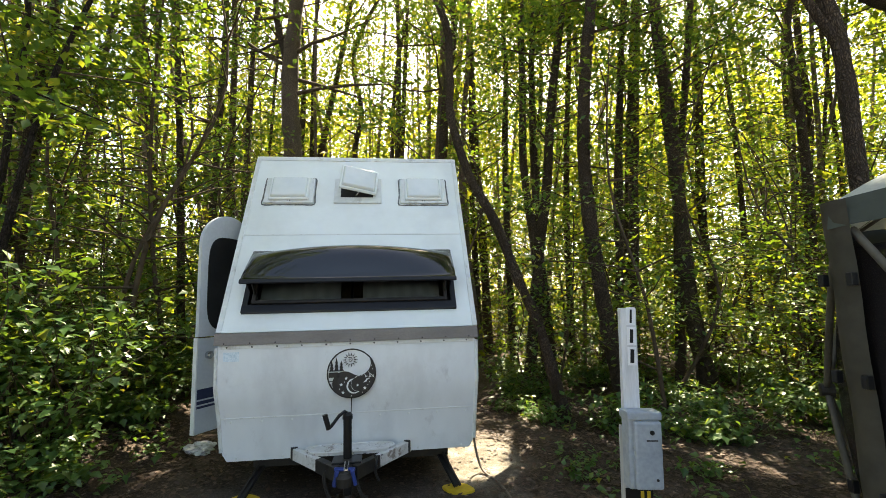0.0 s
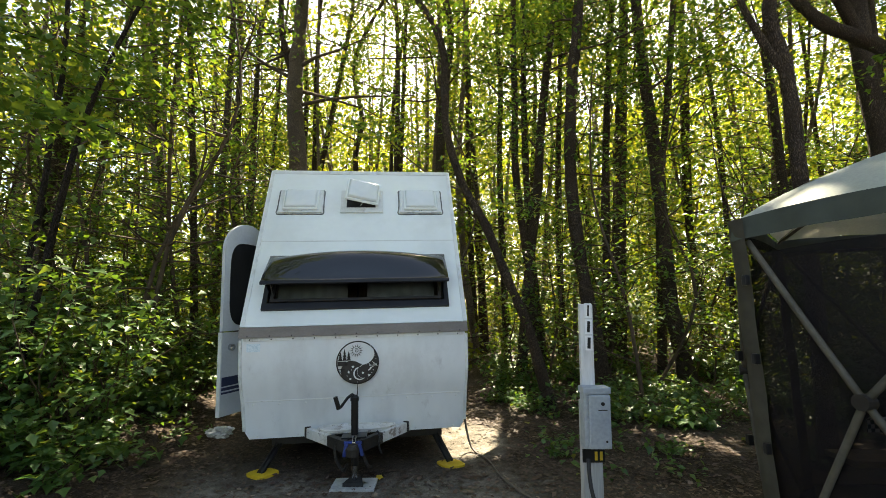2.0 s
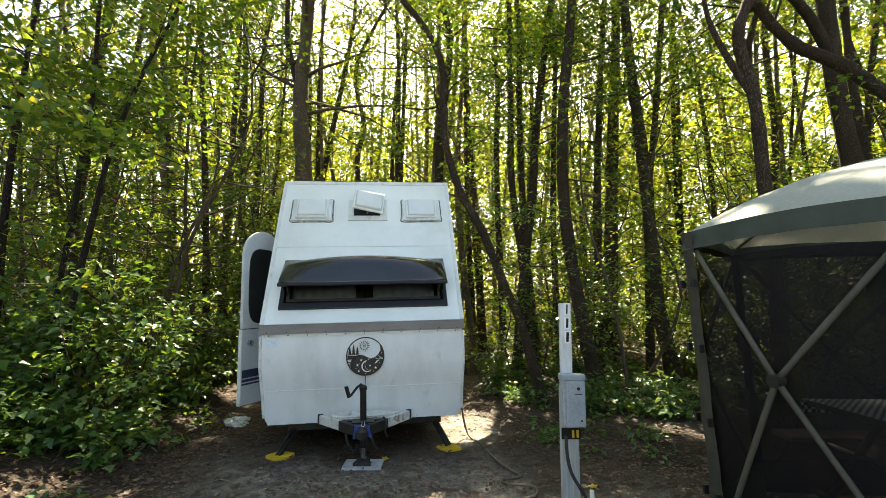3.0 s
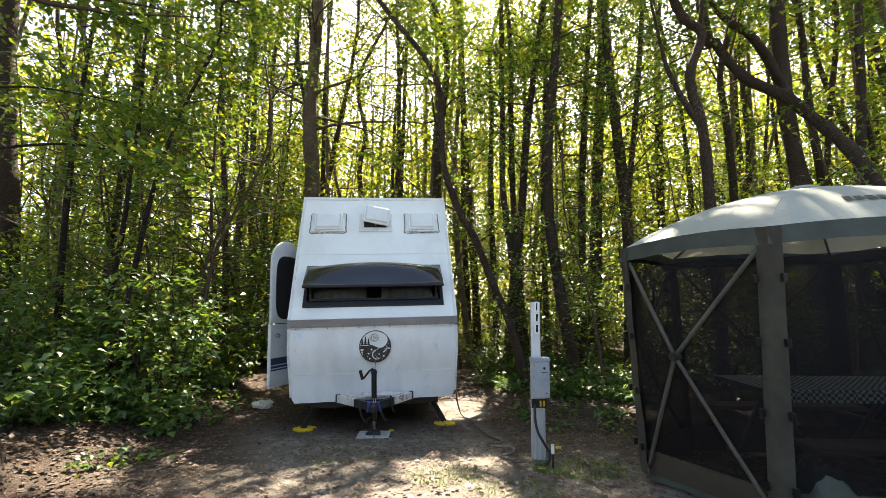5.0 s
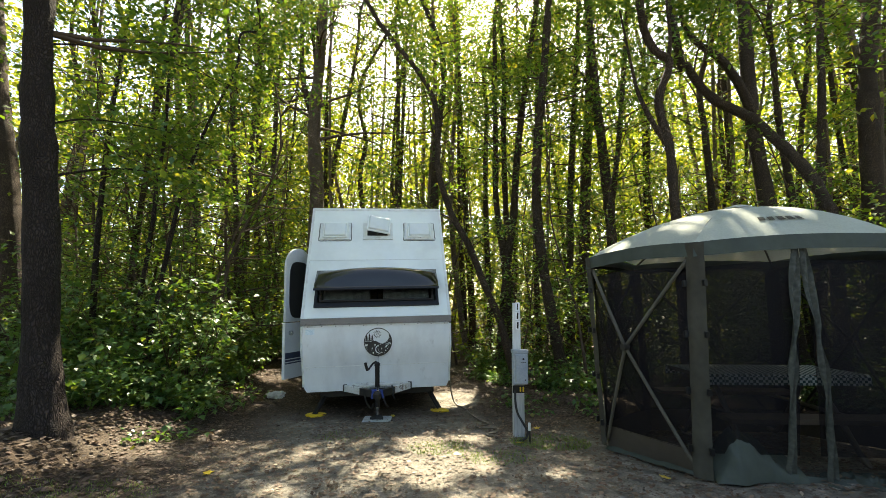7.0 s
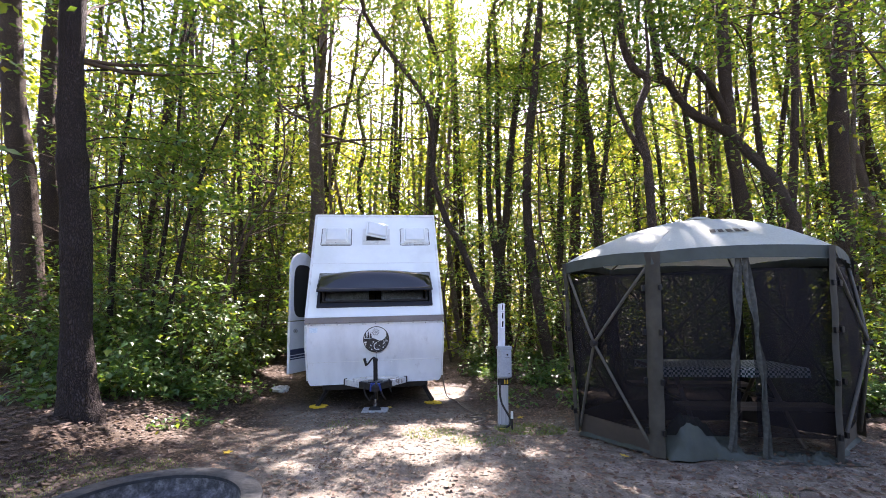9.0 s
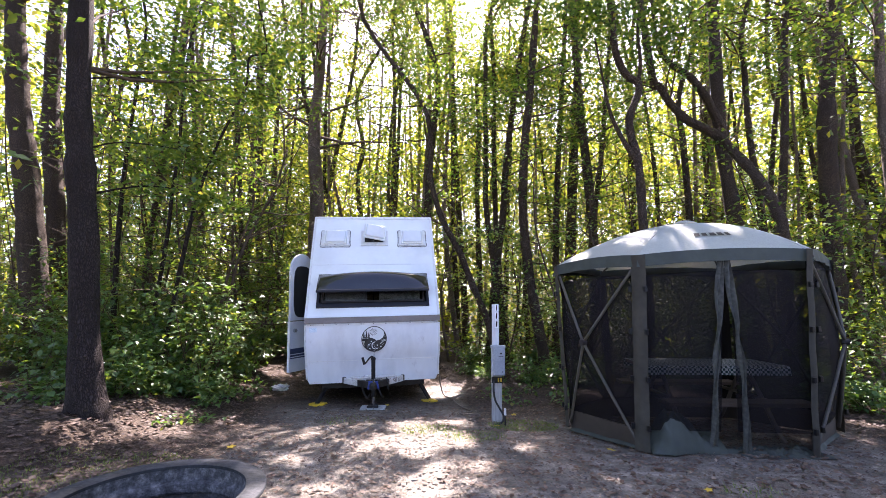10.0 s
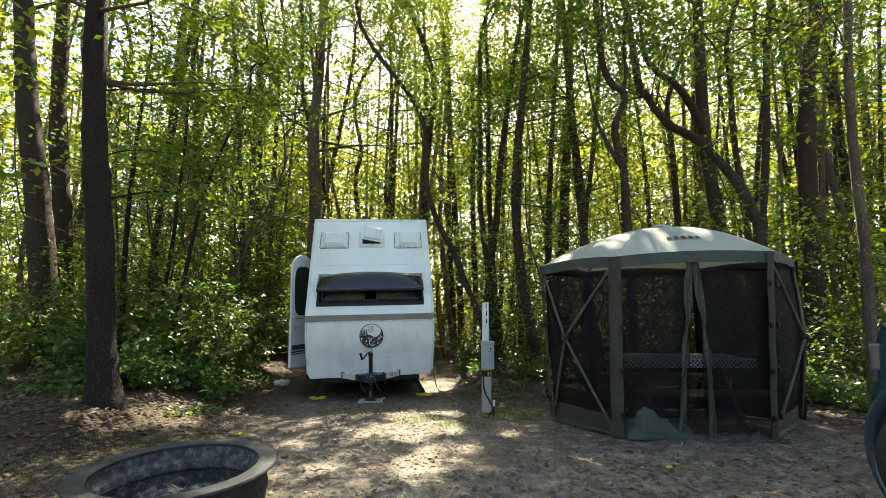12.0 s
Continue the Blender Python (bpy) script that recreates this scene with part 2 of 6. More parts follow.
STICKER = mat("sticker", [(0.50, 0.63, 0.70), (0.74, 0.82, 0.86)], 45, 0.4, fine=90, wear=0.5)
PED_GREY = mat("pedestal_grey", [(0.20, 0.24, 0.28), (0.29, 0.33, 0.37), (0.33, 0.37, 0.40)], 5, 0.5, bump=0.1, wear=0.25)
POST_GREY = mat("post_grey", [(0.30, 0.31, 0.31), (0.46, 0.47, 0.47)], 5, 0.75, bump=0.35, fine=18, stretch=(4, 4, 0.4), wear=0.4)
BOARD = mat("white_board", [(0.52, 0.53, 0.54), (0.74, 0.75, 0.76)], 6, 0.55, bump=0.15, stretch=(4, 4, 0.5), wear=0.3)
PLATE = mat("number_plate_white", [(0.75, 0.76, 0.77), (0.82, 0.83, 0.84)], 9, 0.45)
YELLOW_INK = mat("yellow_ink", [(0.55, 0.36, 0.02), (0.62, 0.42, 0.03)], 20, 0.5)
CANOPY = mat("canopy_cloth", [(0.27, 0.30, 0.26), (0.35, 0.38, 0.33), (0.40, 0.43, 0.37)], 3, 0.75, bump=0.25, fine=60, dist=0.004)


def thin_cloth(m, colour, share):
    """Lets some light through a cloth."""
    n, l = m.node_tree.nodes, m.node_tree.links
    tr, mix = n.new("ShaderNodeBsdfTranslucent"), n.new("ShaderNodeMixShader")
    tr.inputs[0].default_value, mix.inputs[0].default_value = (*colour, 1), share
    l.new(n["Principled BSDF"].outputs[0], mix.inputs[1])
    l.new(tr.outputs[0], mix.inputs[2])
    l.new(mix.outputs[0], n["Material Output"].inputs[0])


thin_cloth(CANOPY, (0.62, 0.58, 0.46), 0.22)
VALANCE = mat("valance_cloth", [(0.022, 0.03, 0.023), (0.052, 0.064, 0.05)], 4, 0.7, bump=0.35, fine=14, dist=0.01)
STRIP = mat("grey_cloth", [(0.040, 0.038, 0.030), (0.068, 0.064, 0.051)], 4, 0.85, spec=0.2, bump=0.35, fine=16, dist=0.01)
FLAP = mat("flap_cloth", [(0.02, 0.022, 0.018), (0.05, 0.054, 0.045), (0.10, 0.104, 0.09)], 26, 0.75, bump=0.4, fine=30, dist=0.01, wear=0.4)
SKIRT = mat("brown_skirt", [(0.042, 0.033, 0.024), (0.07, 0.055, 0.04)], 3, 0.8, bump=0.3, fine=14, dist=0.01)
SCREEN = mesh_mat("insect_screen", (0.0115, 0.0095, 0.0105), 0.27)
POLE = mat("pole_sleeve", [(0.06, 0.056, 0.045), (0.11, 0.102, 0.082)], 5, 0.7, bump=0.2, spec=0.25)
STEEL_RING = mat("ring_steel", [(0.014, 0.017, 0.018), (0.03, 0.034, 0.036), (0.065, 0.068, 0.07)], 6, 0.75, metal=0.0, bump=0.4, fine=38, wear=0.65, spec=0.22)
ASH_WALL = mat("ash_wall", [(0.02, 0.021, 0.023), (0.065, 0.067, 0.07), (0.19, 0.19, 0.19)], 22, 0.95, bump=0.8, fine=70, wear=0.85)
CHARCOAL = mat("charcoal", [(0.012, 0.012, 0.012), (0.05, 0.05, 0.052), (0.3, 0.3, 0.3)], 12, 0.95, bump=1.0, fine=30, dist=0.02)
WOOD = mat("table_wood", [(0.07, 0.05, 0.034), (0.13, 0.096, 0.066)], 4, 0.8, bump=0.4, stretch=(1, 8, 8))
TUBE = mat("table_tube", [(0.10, 0.085, 0.07), (0.18, 0.15, 0.12)], 8, 0.6, metal=0.4)
PAINT = mat("truck_paint", [(0.025, 0.055, 0.075), (0.035, 0.07, 0.09)], 2, 0.15, metal=0.3, bump=0.02, spec=0.8, wear=0.05)
CHROME = mat("chrome", [(0.5, 0.5, 0.5), (0.6, 0.6, 0.6)], 5, 0.18, metal=1.0, bump=0.02)
LAMP_GLASS = mat("lamp_glass", [(0.05, 0.06, 0.07), (0.10, 0.11, 0.12)], 8, 0.1, spec=0.9)
PLASTIC_BAG = mesh_mat("plastic_bag", (0.74, 0.76, 0.78), 0.3)
PLASTIC_BAG.node_tree.nodes["Principled BSDF"].inputs["Roughness"].default_value = 0.2
STONE_PAD = mat("jack_pad", [(0.32, 0.33, 0.33), (0.5, 0.51, 0.51)], 10, 0.8, bump=0.3)


def checks():
    m = mat("checked_cloth", [(0.5, 0.5, 0.5), (0.6, 0.6, 0.6)], 3, 0.8)
    n, l = m.node_tree.nodes, m.node_tree.links
    co = n.new("ShaderNodeTexCoord")
    ck = n.new("ShaderNodeTexChecker")
    ck.inputs["Scale"].default_value = 40
    ck.inputs["Color1"].default_value, ck.inputs["Color2"].default_value = (0.42, 0.46, 0.46, 1), (0.015, 0.05, 0.05, 1)
    l.new(co.outputs["Object"], ck.inputs["Vector"])
    l.new(ck.outputs[0], n["Principled BSDF"].inputs["Base Color"])
    return m


CHECKED = checks()


def ground_mat():
    """Trodden sandy dirt on the pitch, brown leaf mould under the trees."""
    m = bpy.data.materials.new("forest_ground")
    m.use_nodes = True
    n, l = m.node_tree.nodes, m.node_tree.links
    bsdf = n["Principled BSDF"]
    geo = n.new("ShaderNodeNewGeometry")

    def tex(scale, detail=8, rough=0.6):
        t = n.new("ShaderNodeTexNoise")
        t.inputs["Scale"].default_value, t.inputs["Detail"].default_value, t.inputs["Roughness"].default_value = scale, detail, rough
        l.new(geo.outputs["Position"], t.inputs["Vector"])
        return t
    big, mid, fine = tex(0.9), tex(5, 12, 0.75), tex(60, 6, 0.75)
    dirt = ramp(n, [(0.06, 0.053, 0.043), (0.178, 0.16, 0.13), (0.42, 0.38, 0.315)])
    l.new(mid.outputs["Fac"], dirt.inputs[0])
    mould = ramp(n, [(0.024, 0.018, 0.014), (0.058, 0.042, 0.03), (0.11, 0.08, 0.058)])
    l.new(fine.outputs["Fac"], mould.inputs[0])
    at = n.new("ShaderNodeAttribute")
    at.attribute_name = "trodden"
    add = n.new("ShaderNodeMath")
    add.operation = "ADD"
    l.new(at.outputs["Fac"], add.inputs[0])
    mr = n.new("ShaderNodeMapRange")
    mr.inputs["From Min"].default_value, mr.inputs["From Max"].default_value = 0.3, 0.7
    mr.inputs["To Min"].default_value, mr.inputs["To Max"].default_value = -0.35, 0.35
    l.new(big.outputs["Fac"], mr.inputs["Value"])
    l.new(mr.outputs[0], add.inputs[1])
    cl = n.new("ShaderNodeClamp")
    l.new(add.outputs[0], cl.inputs["Value"])
    mix = n.new("ShaderNodeMixRGB")
    l.new(cl.outputs[0], mix.inputs[0])
    l.new(mould.outputs[0], mix.inputs[1])
    l.new(dirt.outputs[0], mix.inputs[2])
    ov = n.new("ShaderNodeMixRGB")
    ov.blend_type, ov.inputs[0].default_value = "OVERLAY", 0.9
    l.new(mix.outputs[0], ov.inputs[1])
    l.new(fine.outputs["Fac"], ov.inputs[2])
    l.new(ov.outputs[0], bsdf.inputs["Base Color"])
    bsdf.inputs["Roughness"].default_value = 0.95
    bsdf.inputs["Specular IOR Level"].default_value = 0.15
    bp = n.new("ShaderNodeBump")
    bp.inputs["Strength"].default_value, bp.inputs["Distance"].default_value = 0.9, 0.02
    l.new(fine.outputs["Fac"], bp.inputs["Height"])
    l.new(bp.outputs[0], bsdf.inputs["Normal"])
    return m


# ---- building helpers ----
def part(name, bm, material, parent=None, label="", smooth=False, crease=0.0):
    me = bpy.data.meshes.new(name)
    bm.normal_update()
    if crease:
        for e in bm.edges:
            e.smooth = not (len(e.link_faces) == 2 and e.calc_face_angle() > crease)
    bm.to_mesh(me)
    bm.free()
    if smooth:
        me.polygons.foreach_set("use_smooth", [True] * len(me.polygons))
    me.materials.append(material)
    ob = new(name, me)
    ob.parent = parent
    if label:
        ob["label"] = label
    return ob


def thing(name, m, label, category, group="", kind=""):
    ob = new(name)
    ob.matrix_basis = m
    return tagged(ob, label, category, group, kind)


def box(bm, size, m=None, bevel=0.0):
    r = bmesh.ops.create_cube(bm, size=1.0)
    bmesh.ops.scale(bm, vec=size, verts=r["verts"])
    if bevel:
        edges = list({e for v in r["verts"] for e in v.link_edges})
        out = bmesh.ops.bevel(bm, geom=edges, offset=bevel, segments=2, affect="EDGES", profile=0.6)
        verts = list({v for f in out["faces"] for v in f.verts} | {v for v in r["verts"] if v.is_valid})
    else:
        verts = r["verts"]
    if m is not None:
        bmesh.ops.transform(bm, matrix=m, verts=verts)
    return bm


def boxed(size, m=None, bevel=0.0):
    return box(bmesh.new(), size, m, bevel)


def tube(bm, pts, radii, seg=10, caps=True):
    """A round tube along points, with a radius at each."""
    pts = [Vector(p) for p in pts]
    if not hasattr(radii, "__len__"):
        radii = [radii] * len(pts)
    rings, side = [], None
    for i, p in enumerate(pts):
        d = (pts[min(i + 1, len(pts) - 1)] - pts[max(i - 1, 0)]).normalized()
        if side is None:
            side = d.orthogonal().normalized()
        side = (side - d * side.dot(d)).normalized()
        up = d.cross(side)
        rings.append([bm.verts.new(p + radii[i] * (math.cos(2 * math.pi * k / seg) * side + math.sin(2 * math.pi * k / seg) * up)) for k in range(seg)])
    for a, b in zip(rings, rings[1:]):
        for k in range(seg):
            bm.faces.new((a[k], a[(k + 1) % seg], b[(k + 1) % seg], b[k]))
    if caps:
        bm.faces.new(rings[0][::-1])
        bm.faces.new(rings[-1])
    return bm


def prism(pts, depth, m=None, bm=None):
    """A flat outline in x, y pushed to z = depth."""
    bm = bm or bmesh.new()
    lo = [bm.verts.new((x, y, 0)) for x, y in pts]
    hi = [bm.verts.new((x, y, depth)) for x, y in pts]
    bm.faces.new(lo[::-1])
    bm.faces.new(hi)
    for i in range(len(pts)):
        j = (i + 1) % len(pts)
        bm.faces.new((lo[i], lo[j], hi[j], hi[i]))
    if m is not None:
        bmesh.ops.transform(bm, matrix=m, verts=lo + hi)
    return bm


def sheet(fn, nu, nv, bm=None):
    """A grid of nu by nv cells; fn(u, v) gives each corner, u and v from 0 to 1."""
    bm = bm or bmesh.new()
    g = [[bm.verts.new(fn(i / nu, j / nv)) for i in range(nu + 1)] for j in range(nv + 1)]
    for j in range(nv):
        for i in range(nu):
            bm.faces.new((g[j][i], g[j][i + 1], g[j + 1][i + 1], g[j + 1][i]))
    return bm


def smooth_path(pts, n=6):
    """Points of a Catmull-Rom curve through pts."""
    pts = [Vector(p) for p in pts]
    out = []
    for i in range(len(pts) - 1):
        p0, p1, p2, p3 = pts[max(i - 1, 0)], pts[i], pts[i + 1], pts[min(i + 2, len(pts) - 1)]
        for k in range(n):
            t = k / n
            out.append(0.5 * ((2 * p1) + (p2 - p0) * t + (2 * p0 - 5 * p1 + 4 * p2 - p3) * t * t + (3 * p1 - p0 - 3 * p2 + p3) * t ** 3))
    out.append(pts[-1])
    return out


def mesh_from(name, verts, faces, material, parent=None, label=""):
    """A mesh of many small faces, all with the same corner count."""
    me = bpy.data.meshes.new(name)
    k = faces.shape[1]
    me.vertices.add(len(verts))
    me.vertices.foreach_set("co", verts.astype(np.float32).ravel())
    me.loops.add(faces.size)
    me.loops.foreach_set("vertex_index", faces.astype(np.int32).ravel())
    me.polygons.add(len(faces))
    me.polygons.foreach_set("loop_start", np.arange(0, faces.size, k, dtype=np.int32))
    me.update(calc_edges=True)
    me.materials.append(material)
    ob = new(name, me)
    ob.parent = parent
    if label:
        ob["label"] = label
    return ob


def unit(v):
    return v / np.maximum(np.linalg.norm(v, axis=1, keepdims=True), 1e-6)


def blades(P, length, rng, width=0.5, fold=0.18, flat=0.5, lobed=False):
    """Leaf blades at the points P: folded along the rib, hanging a little. Returns corners and faces."""
    n = len(P)
    a = rng.normal(size=(n, 3))
    a[:, 2] = a[:, 2] * 0.45 - 0.35
    a = unit(a)
    nrm = rng.normal(size=(n, 3)) * (1 - flat)
    nrm[:, 2] += flat * 1.6
    s = unit(np.cross(a, nrm))
    up = np.cross(s, a)
    L = (length * rng.uniform(0.6, 1.35, n))[:, None]
    W = L * width * 0.5
    base = np.arange(n)[:, None]
    if not lobed:
        V = np.stack([P, P + a * L * 0.45 + s * W + up * W * fold, P + a * L, P + a * L * 0.45 - s * W + up * W * fold], 1).reshape(-1, 3)
        return V, np.concatenate([base * 4 + [0, 1, 2], base * 4 + [0, 2, 3]], 1).reshape(-1, 3)
    V = np.stack([P, P + a * L * 0.34 + s * W * 1.15 + up * W * fold, P + a * L * 0.58 + s * W * 0.62 + up * W * fold * 0.4, P + a * L - up * L * 0.12,
                  P + a * L * 0.58 - s * W * 0.62 + up * W * fold * 0.4, P + a * L * 0.34 - s * W * 1.15 + up * W * fold], 1).reshape(-1, 3)
    return V, np.concatenate([base * 6 + [0, k, k + 1] for k in (1, 2, 3, 4)], 1).reshape(-1, 3)


def ground_z(x, y):
    """The pitch falls gently towards the trailer; the woods' edge beside it lies on a low bank."""
    t = min(1.0, max(0.0, (y + 0.5) / 4.1))
    b = min(1.0, max(0.0, (-2.75 - x) / 1.0))
    f = min(1.0, max(0.0, (y + 0.6) / 1.8))
    return 0.13 - 0.25 * t + 0.30 * b * b * (3 - 2 * b) * f * f * (3 - 2 * f)


# sunlit gaps: x, y, radius on the ground
GAPS = [(-0.22, 1.42, 0.30), (0.0, 1.9, 0.28), (0.36, 1.42, 0.33), (0.08, 1.05, 0.26), (-0.48, 1.1, 0.15), (0.16, -0.1, 0.26), (0.2, 0.36, 0.15), (-0.65, -0.05, 0.16), (0.40, 5.25, 0.36), (0.42, 4.75, 0.36), (0.5, 2.4, 0.2), (0.6, 0.4, 0.16),
        (-2.85, 1.9, 0.3), (-2.37, 2.6, 0.24), (-1.1, 0.7, 0.14), (1.15, 1.1, 0.12), (-3.4, 6.6, 0.4), (1.4, 6.6, 0.28), (7.4, 3.9, 0.45)]
GAPS_HIGH = [(2.5, 1.35, 0.26, 2.2), (3.0, 1.15, 0.26, 2.3), (3.3, 1.25, 0.16, 2.3), (3.55, 1.2, 0.15, 2.3), (3.95, 1.1, 0.2, 2.15), (2.05, 1.75, 0.26, 2.1), (2.9, 1.8, 0.28, 2.45), (3.5, 1.7, 0.28, 2.45), (4.3, 1.6, 0.2, 2.15), (0.14, 3.71, 0.22, 1.85)]


# sun shafts through the woods: where the canopy is thin, and how far down the light comes
SHAFT = np.random.default_rng(9).random((3, 128, 128))


def field(i, u, v):
    """Smooth uneven values from 0 to 1 over the plane."""
    a, b = np.floor(u).astype(int), np.floor(v).astype(int)
    p, q = u - a, v - b
    p, q = p * p * (3 - 2 * p), q * q * (3 - 2 * q)
    g = SHAFT[i]
    at = lambda j, k: g[(a + j) % 128, (b + k) % 128]
    return (at(0, 0) * (1 - p) + at(1, 0) * p) * (1 - q) + (at(0, 1) * (1 - p) + at(1, 1) * p) * q


def shaded(P):
    """Which of the points P lie outside the sun shafts of the woods."""
    s = np.array(SUN_DIR)
    k = P[:, 2] / s[2]
    u, v = P[:, 0] - k * s[0], (P[:, 1] - k * s[1]) * s[2]
    thin = 0.62 * field(0, u / 0.8, v / 0.8) + 0.38 * field(1, u / 0.3, v / 0.3) > np.where(u < -2.8, 0.485, 0.545)
    reach = 0.2 + 7.5 * field(2, u / 1.4, v / 1.4) ** 1.5
    pitch = (u > -3.0) & (u < 5.6) & (v < 4.4 * s[2])
    return ~thin | (P[:, 2] < reach + 0.4) | pitch


def lit(P, rng, margin=0.0, ground_only=False, only=None):
    """Which of the points P leave the sunlit gaps free."""
    keep = np.ones(len(P), bool)
    s = np.array(SUN_DIR)
    for gx, gy, r, h in only or ([(a, b, c, 0.0) for a, b, c in GAPS] + ([] if ground_only else GAPS_HIGH)):
        k = (P[:, 2] - h) / s[2]
        d = np.hypot(P[:, 0] - k * s[0] - gx, (P[:, 1] - k * s[1] - gy) * s[2])
        edge = 0.62 + 0.76 * field(0, 40 + (P[:, 0] - k * s[0]) / 0.34, 40 + (P[:, 1] - k * s[1]) / 0.34)
        keep &= (d > r * edge * rng.uniform(0.92, 1.1, len(P)) + margin) | (P[:, 2] < h + 0.6)
    return keep


# ---- ground ----
def make_ground():
    near = np.arange(-9, 11.01, 0.16)
    far = 11 + np.cumsum(0.2 * 1.22 ** np.arange(1, 42))
    xs = np.concatenate([-far[::-1] + 2, near, far])
    ys = np.concatenate([-far[::-1] + 2, near, far])
    X, Y = np.meshgrid(xs, ys)
    Z = np.zeros_like(X)
    T = np.zeros_like(X)
    for i in range(X.shape[0]):
        for j in range(X.shape[1]):
            x, y = X[i, j], Y[i, j]
            z = ground_z(x, y)
            if abs(x) < 60 and abs(y) < 60:
                z += 0.035 * noise.noise((x * 0.7, y * 0.7, 0)) + 0.012 * noise.noise((x * 3.1, y * 3.1, 4))
            edge = min(1, max(0, (x + 2.3 + 0.12 * (y - 2)) / 0.9)) * min(1, max(0, (5.6 - x) / 1.2)) * min(1, max(0, (4.6 - y) / 1.2))
            if y < -1.0:
                edge = min(1, max(0, (x + 4.5) / 1.5))
            inside = min(1, max(0, (x - 0.7) / 0.5)) * min(1, max(0, (y - 2.4) / 0.8))
            if -2.0 < x < 0.3:
                edge *= min(1, max(0, (4.05 - y) / 0.5))
            # pale dirt colour put under the sunlit gap to brighten its pool of light
            sun_patch = max(0, 1.15 - math.hypot((x - 0.42) / 0.5, (y - 4.9) / 0.85))
            T[i, j] = max(edge * (1 - 0.85 * inside), min(1, 2.2 * sun_patch))
            Z[i, j] = z
    V = np.stack([X, Y, Z], -1).reshape(-1, 3)
    nx, ny = len(xs), len(ys)
    idx = np.arange(nx * ny).reshape(ny, nx)
    F = np.stack([idx[:-1, :-1], idx[:-1, 1:], idx[1:, 1:], idx[1:, :-1]], -1).reshape(-1, 4)
    ob = mesh_from("ground", V, F, ground_mat())
    at = ob.data.attributes.new("trodden", "FLOAT", "POINT")
    at.data.foreach_set("value", T.ravel().astype(np.float32))
    ob.data.polygons.foreach_set("use_smooth", [True] * len(F))
    return tagged(ob, "trodden grey-brown dirt strewn with fallen leaves", "ground", kind="structure")


ground = make_ground()


# ---- woods ----
def limb_and_leaves(bm, start, direction, length, r, rng, clumps, spread, per):
    """Adds one drooping limb to bm and returns leaf points round its outer part."""
    pts = [Vector(start)]
    d = Vector(direction).normalized()
    for i in range(4):
        d = (d + Vector(rng.normal(size=3) * 0.16) + Vector((0, 0, 0.05 - 0.05 * i))).normalized()
        pts.append(pts[-1] + d * length / 4)
    if lit(np.array(pts), rng, 0.03).all():
        tube(bm, pts, [r, r * 0.8, r * 0.6, r * 0.4, r * 0.15], 5, False)
    out = []
    for c in range(clumps):
        f = 1.2 + 2.8 * rng.random() ** 0.7
        i = min(3, int(f))
        p = np.array(pts[i].lerp(pts[i + 1], f - i))
        out.append(p + rng.normal(size=(per, 3)) * np.array([spread, spread, spread * 0.38]))
    return np.concatenate(out)


def clear_of_path(P):
    """Which points stay out of the open pitch, the trailer and the camera's way."""
    x, y, z = P[:, 0], P[:, 1], P[:, 2]
    pitch = (x > -2.35 - 0.25 * np.maximum(0, y - 4)) & (x < 5.2) & (y < 4.9) & (z < 3.6)
    van = (x > -2.5) & (x < 0.75) & (y < 8.3) & (z < 3.7)
    lane = (x > -3.3) & (x < 6.5) & (y < 0.8) & (z < 4.5)
    behind_view = (y < -0.5) & (x > -6) & (x < 9) & (y > -9)
    view = (np.abs(x) < 2.2) & (y < 3.0) & (z < 6)
    return ~(pitch | van | lane | behind_view | view)


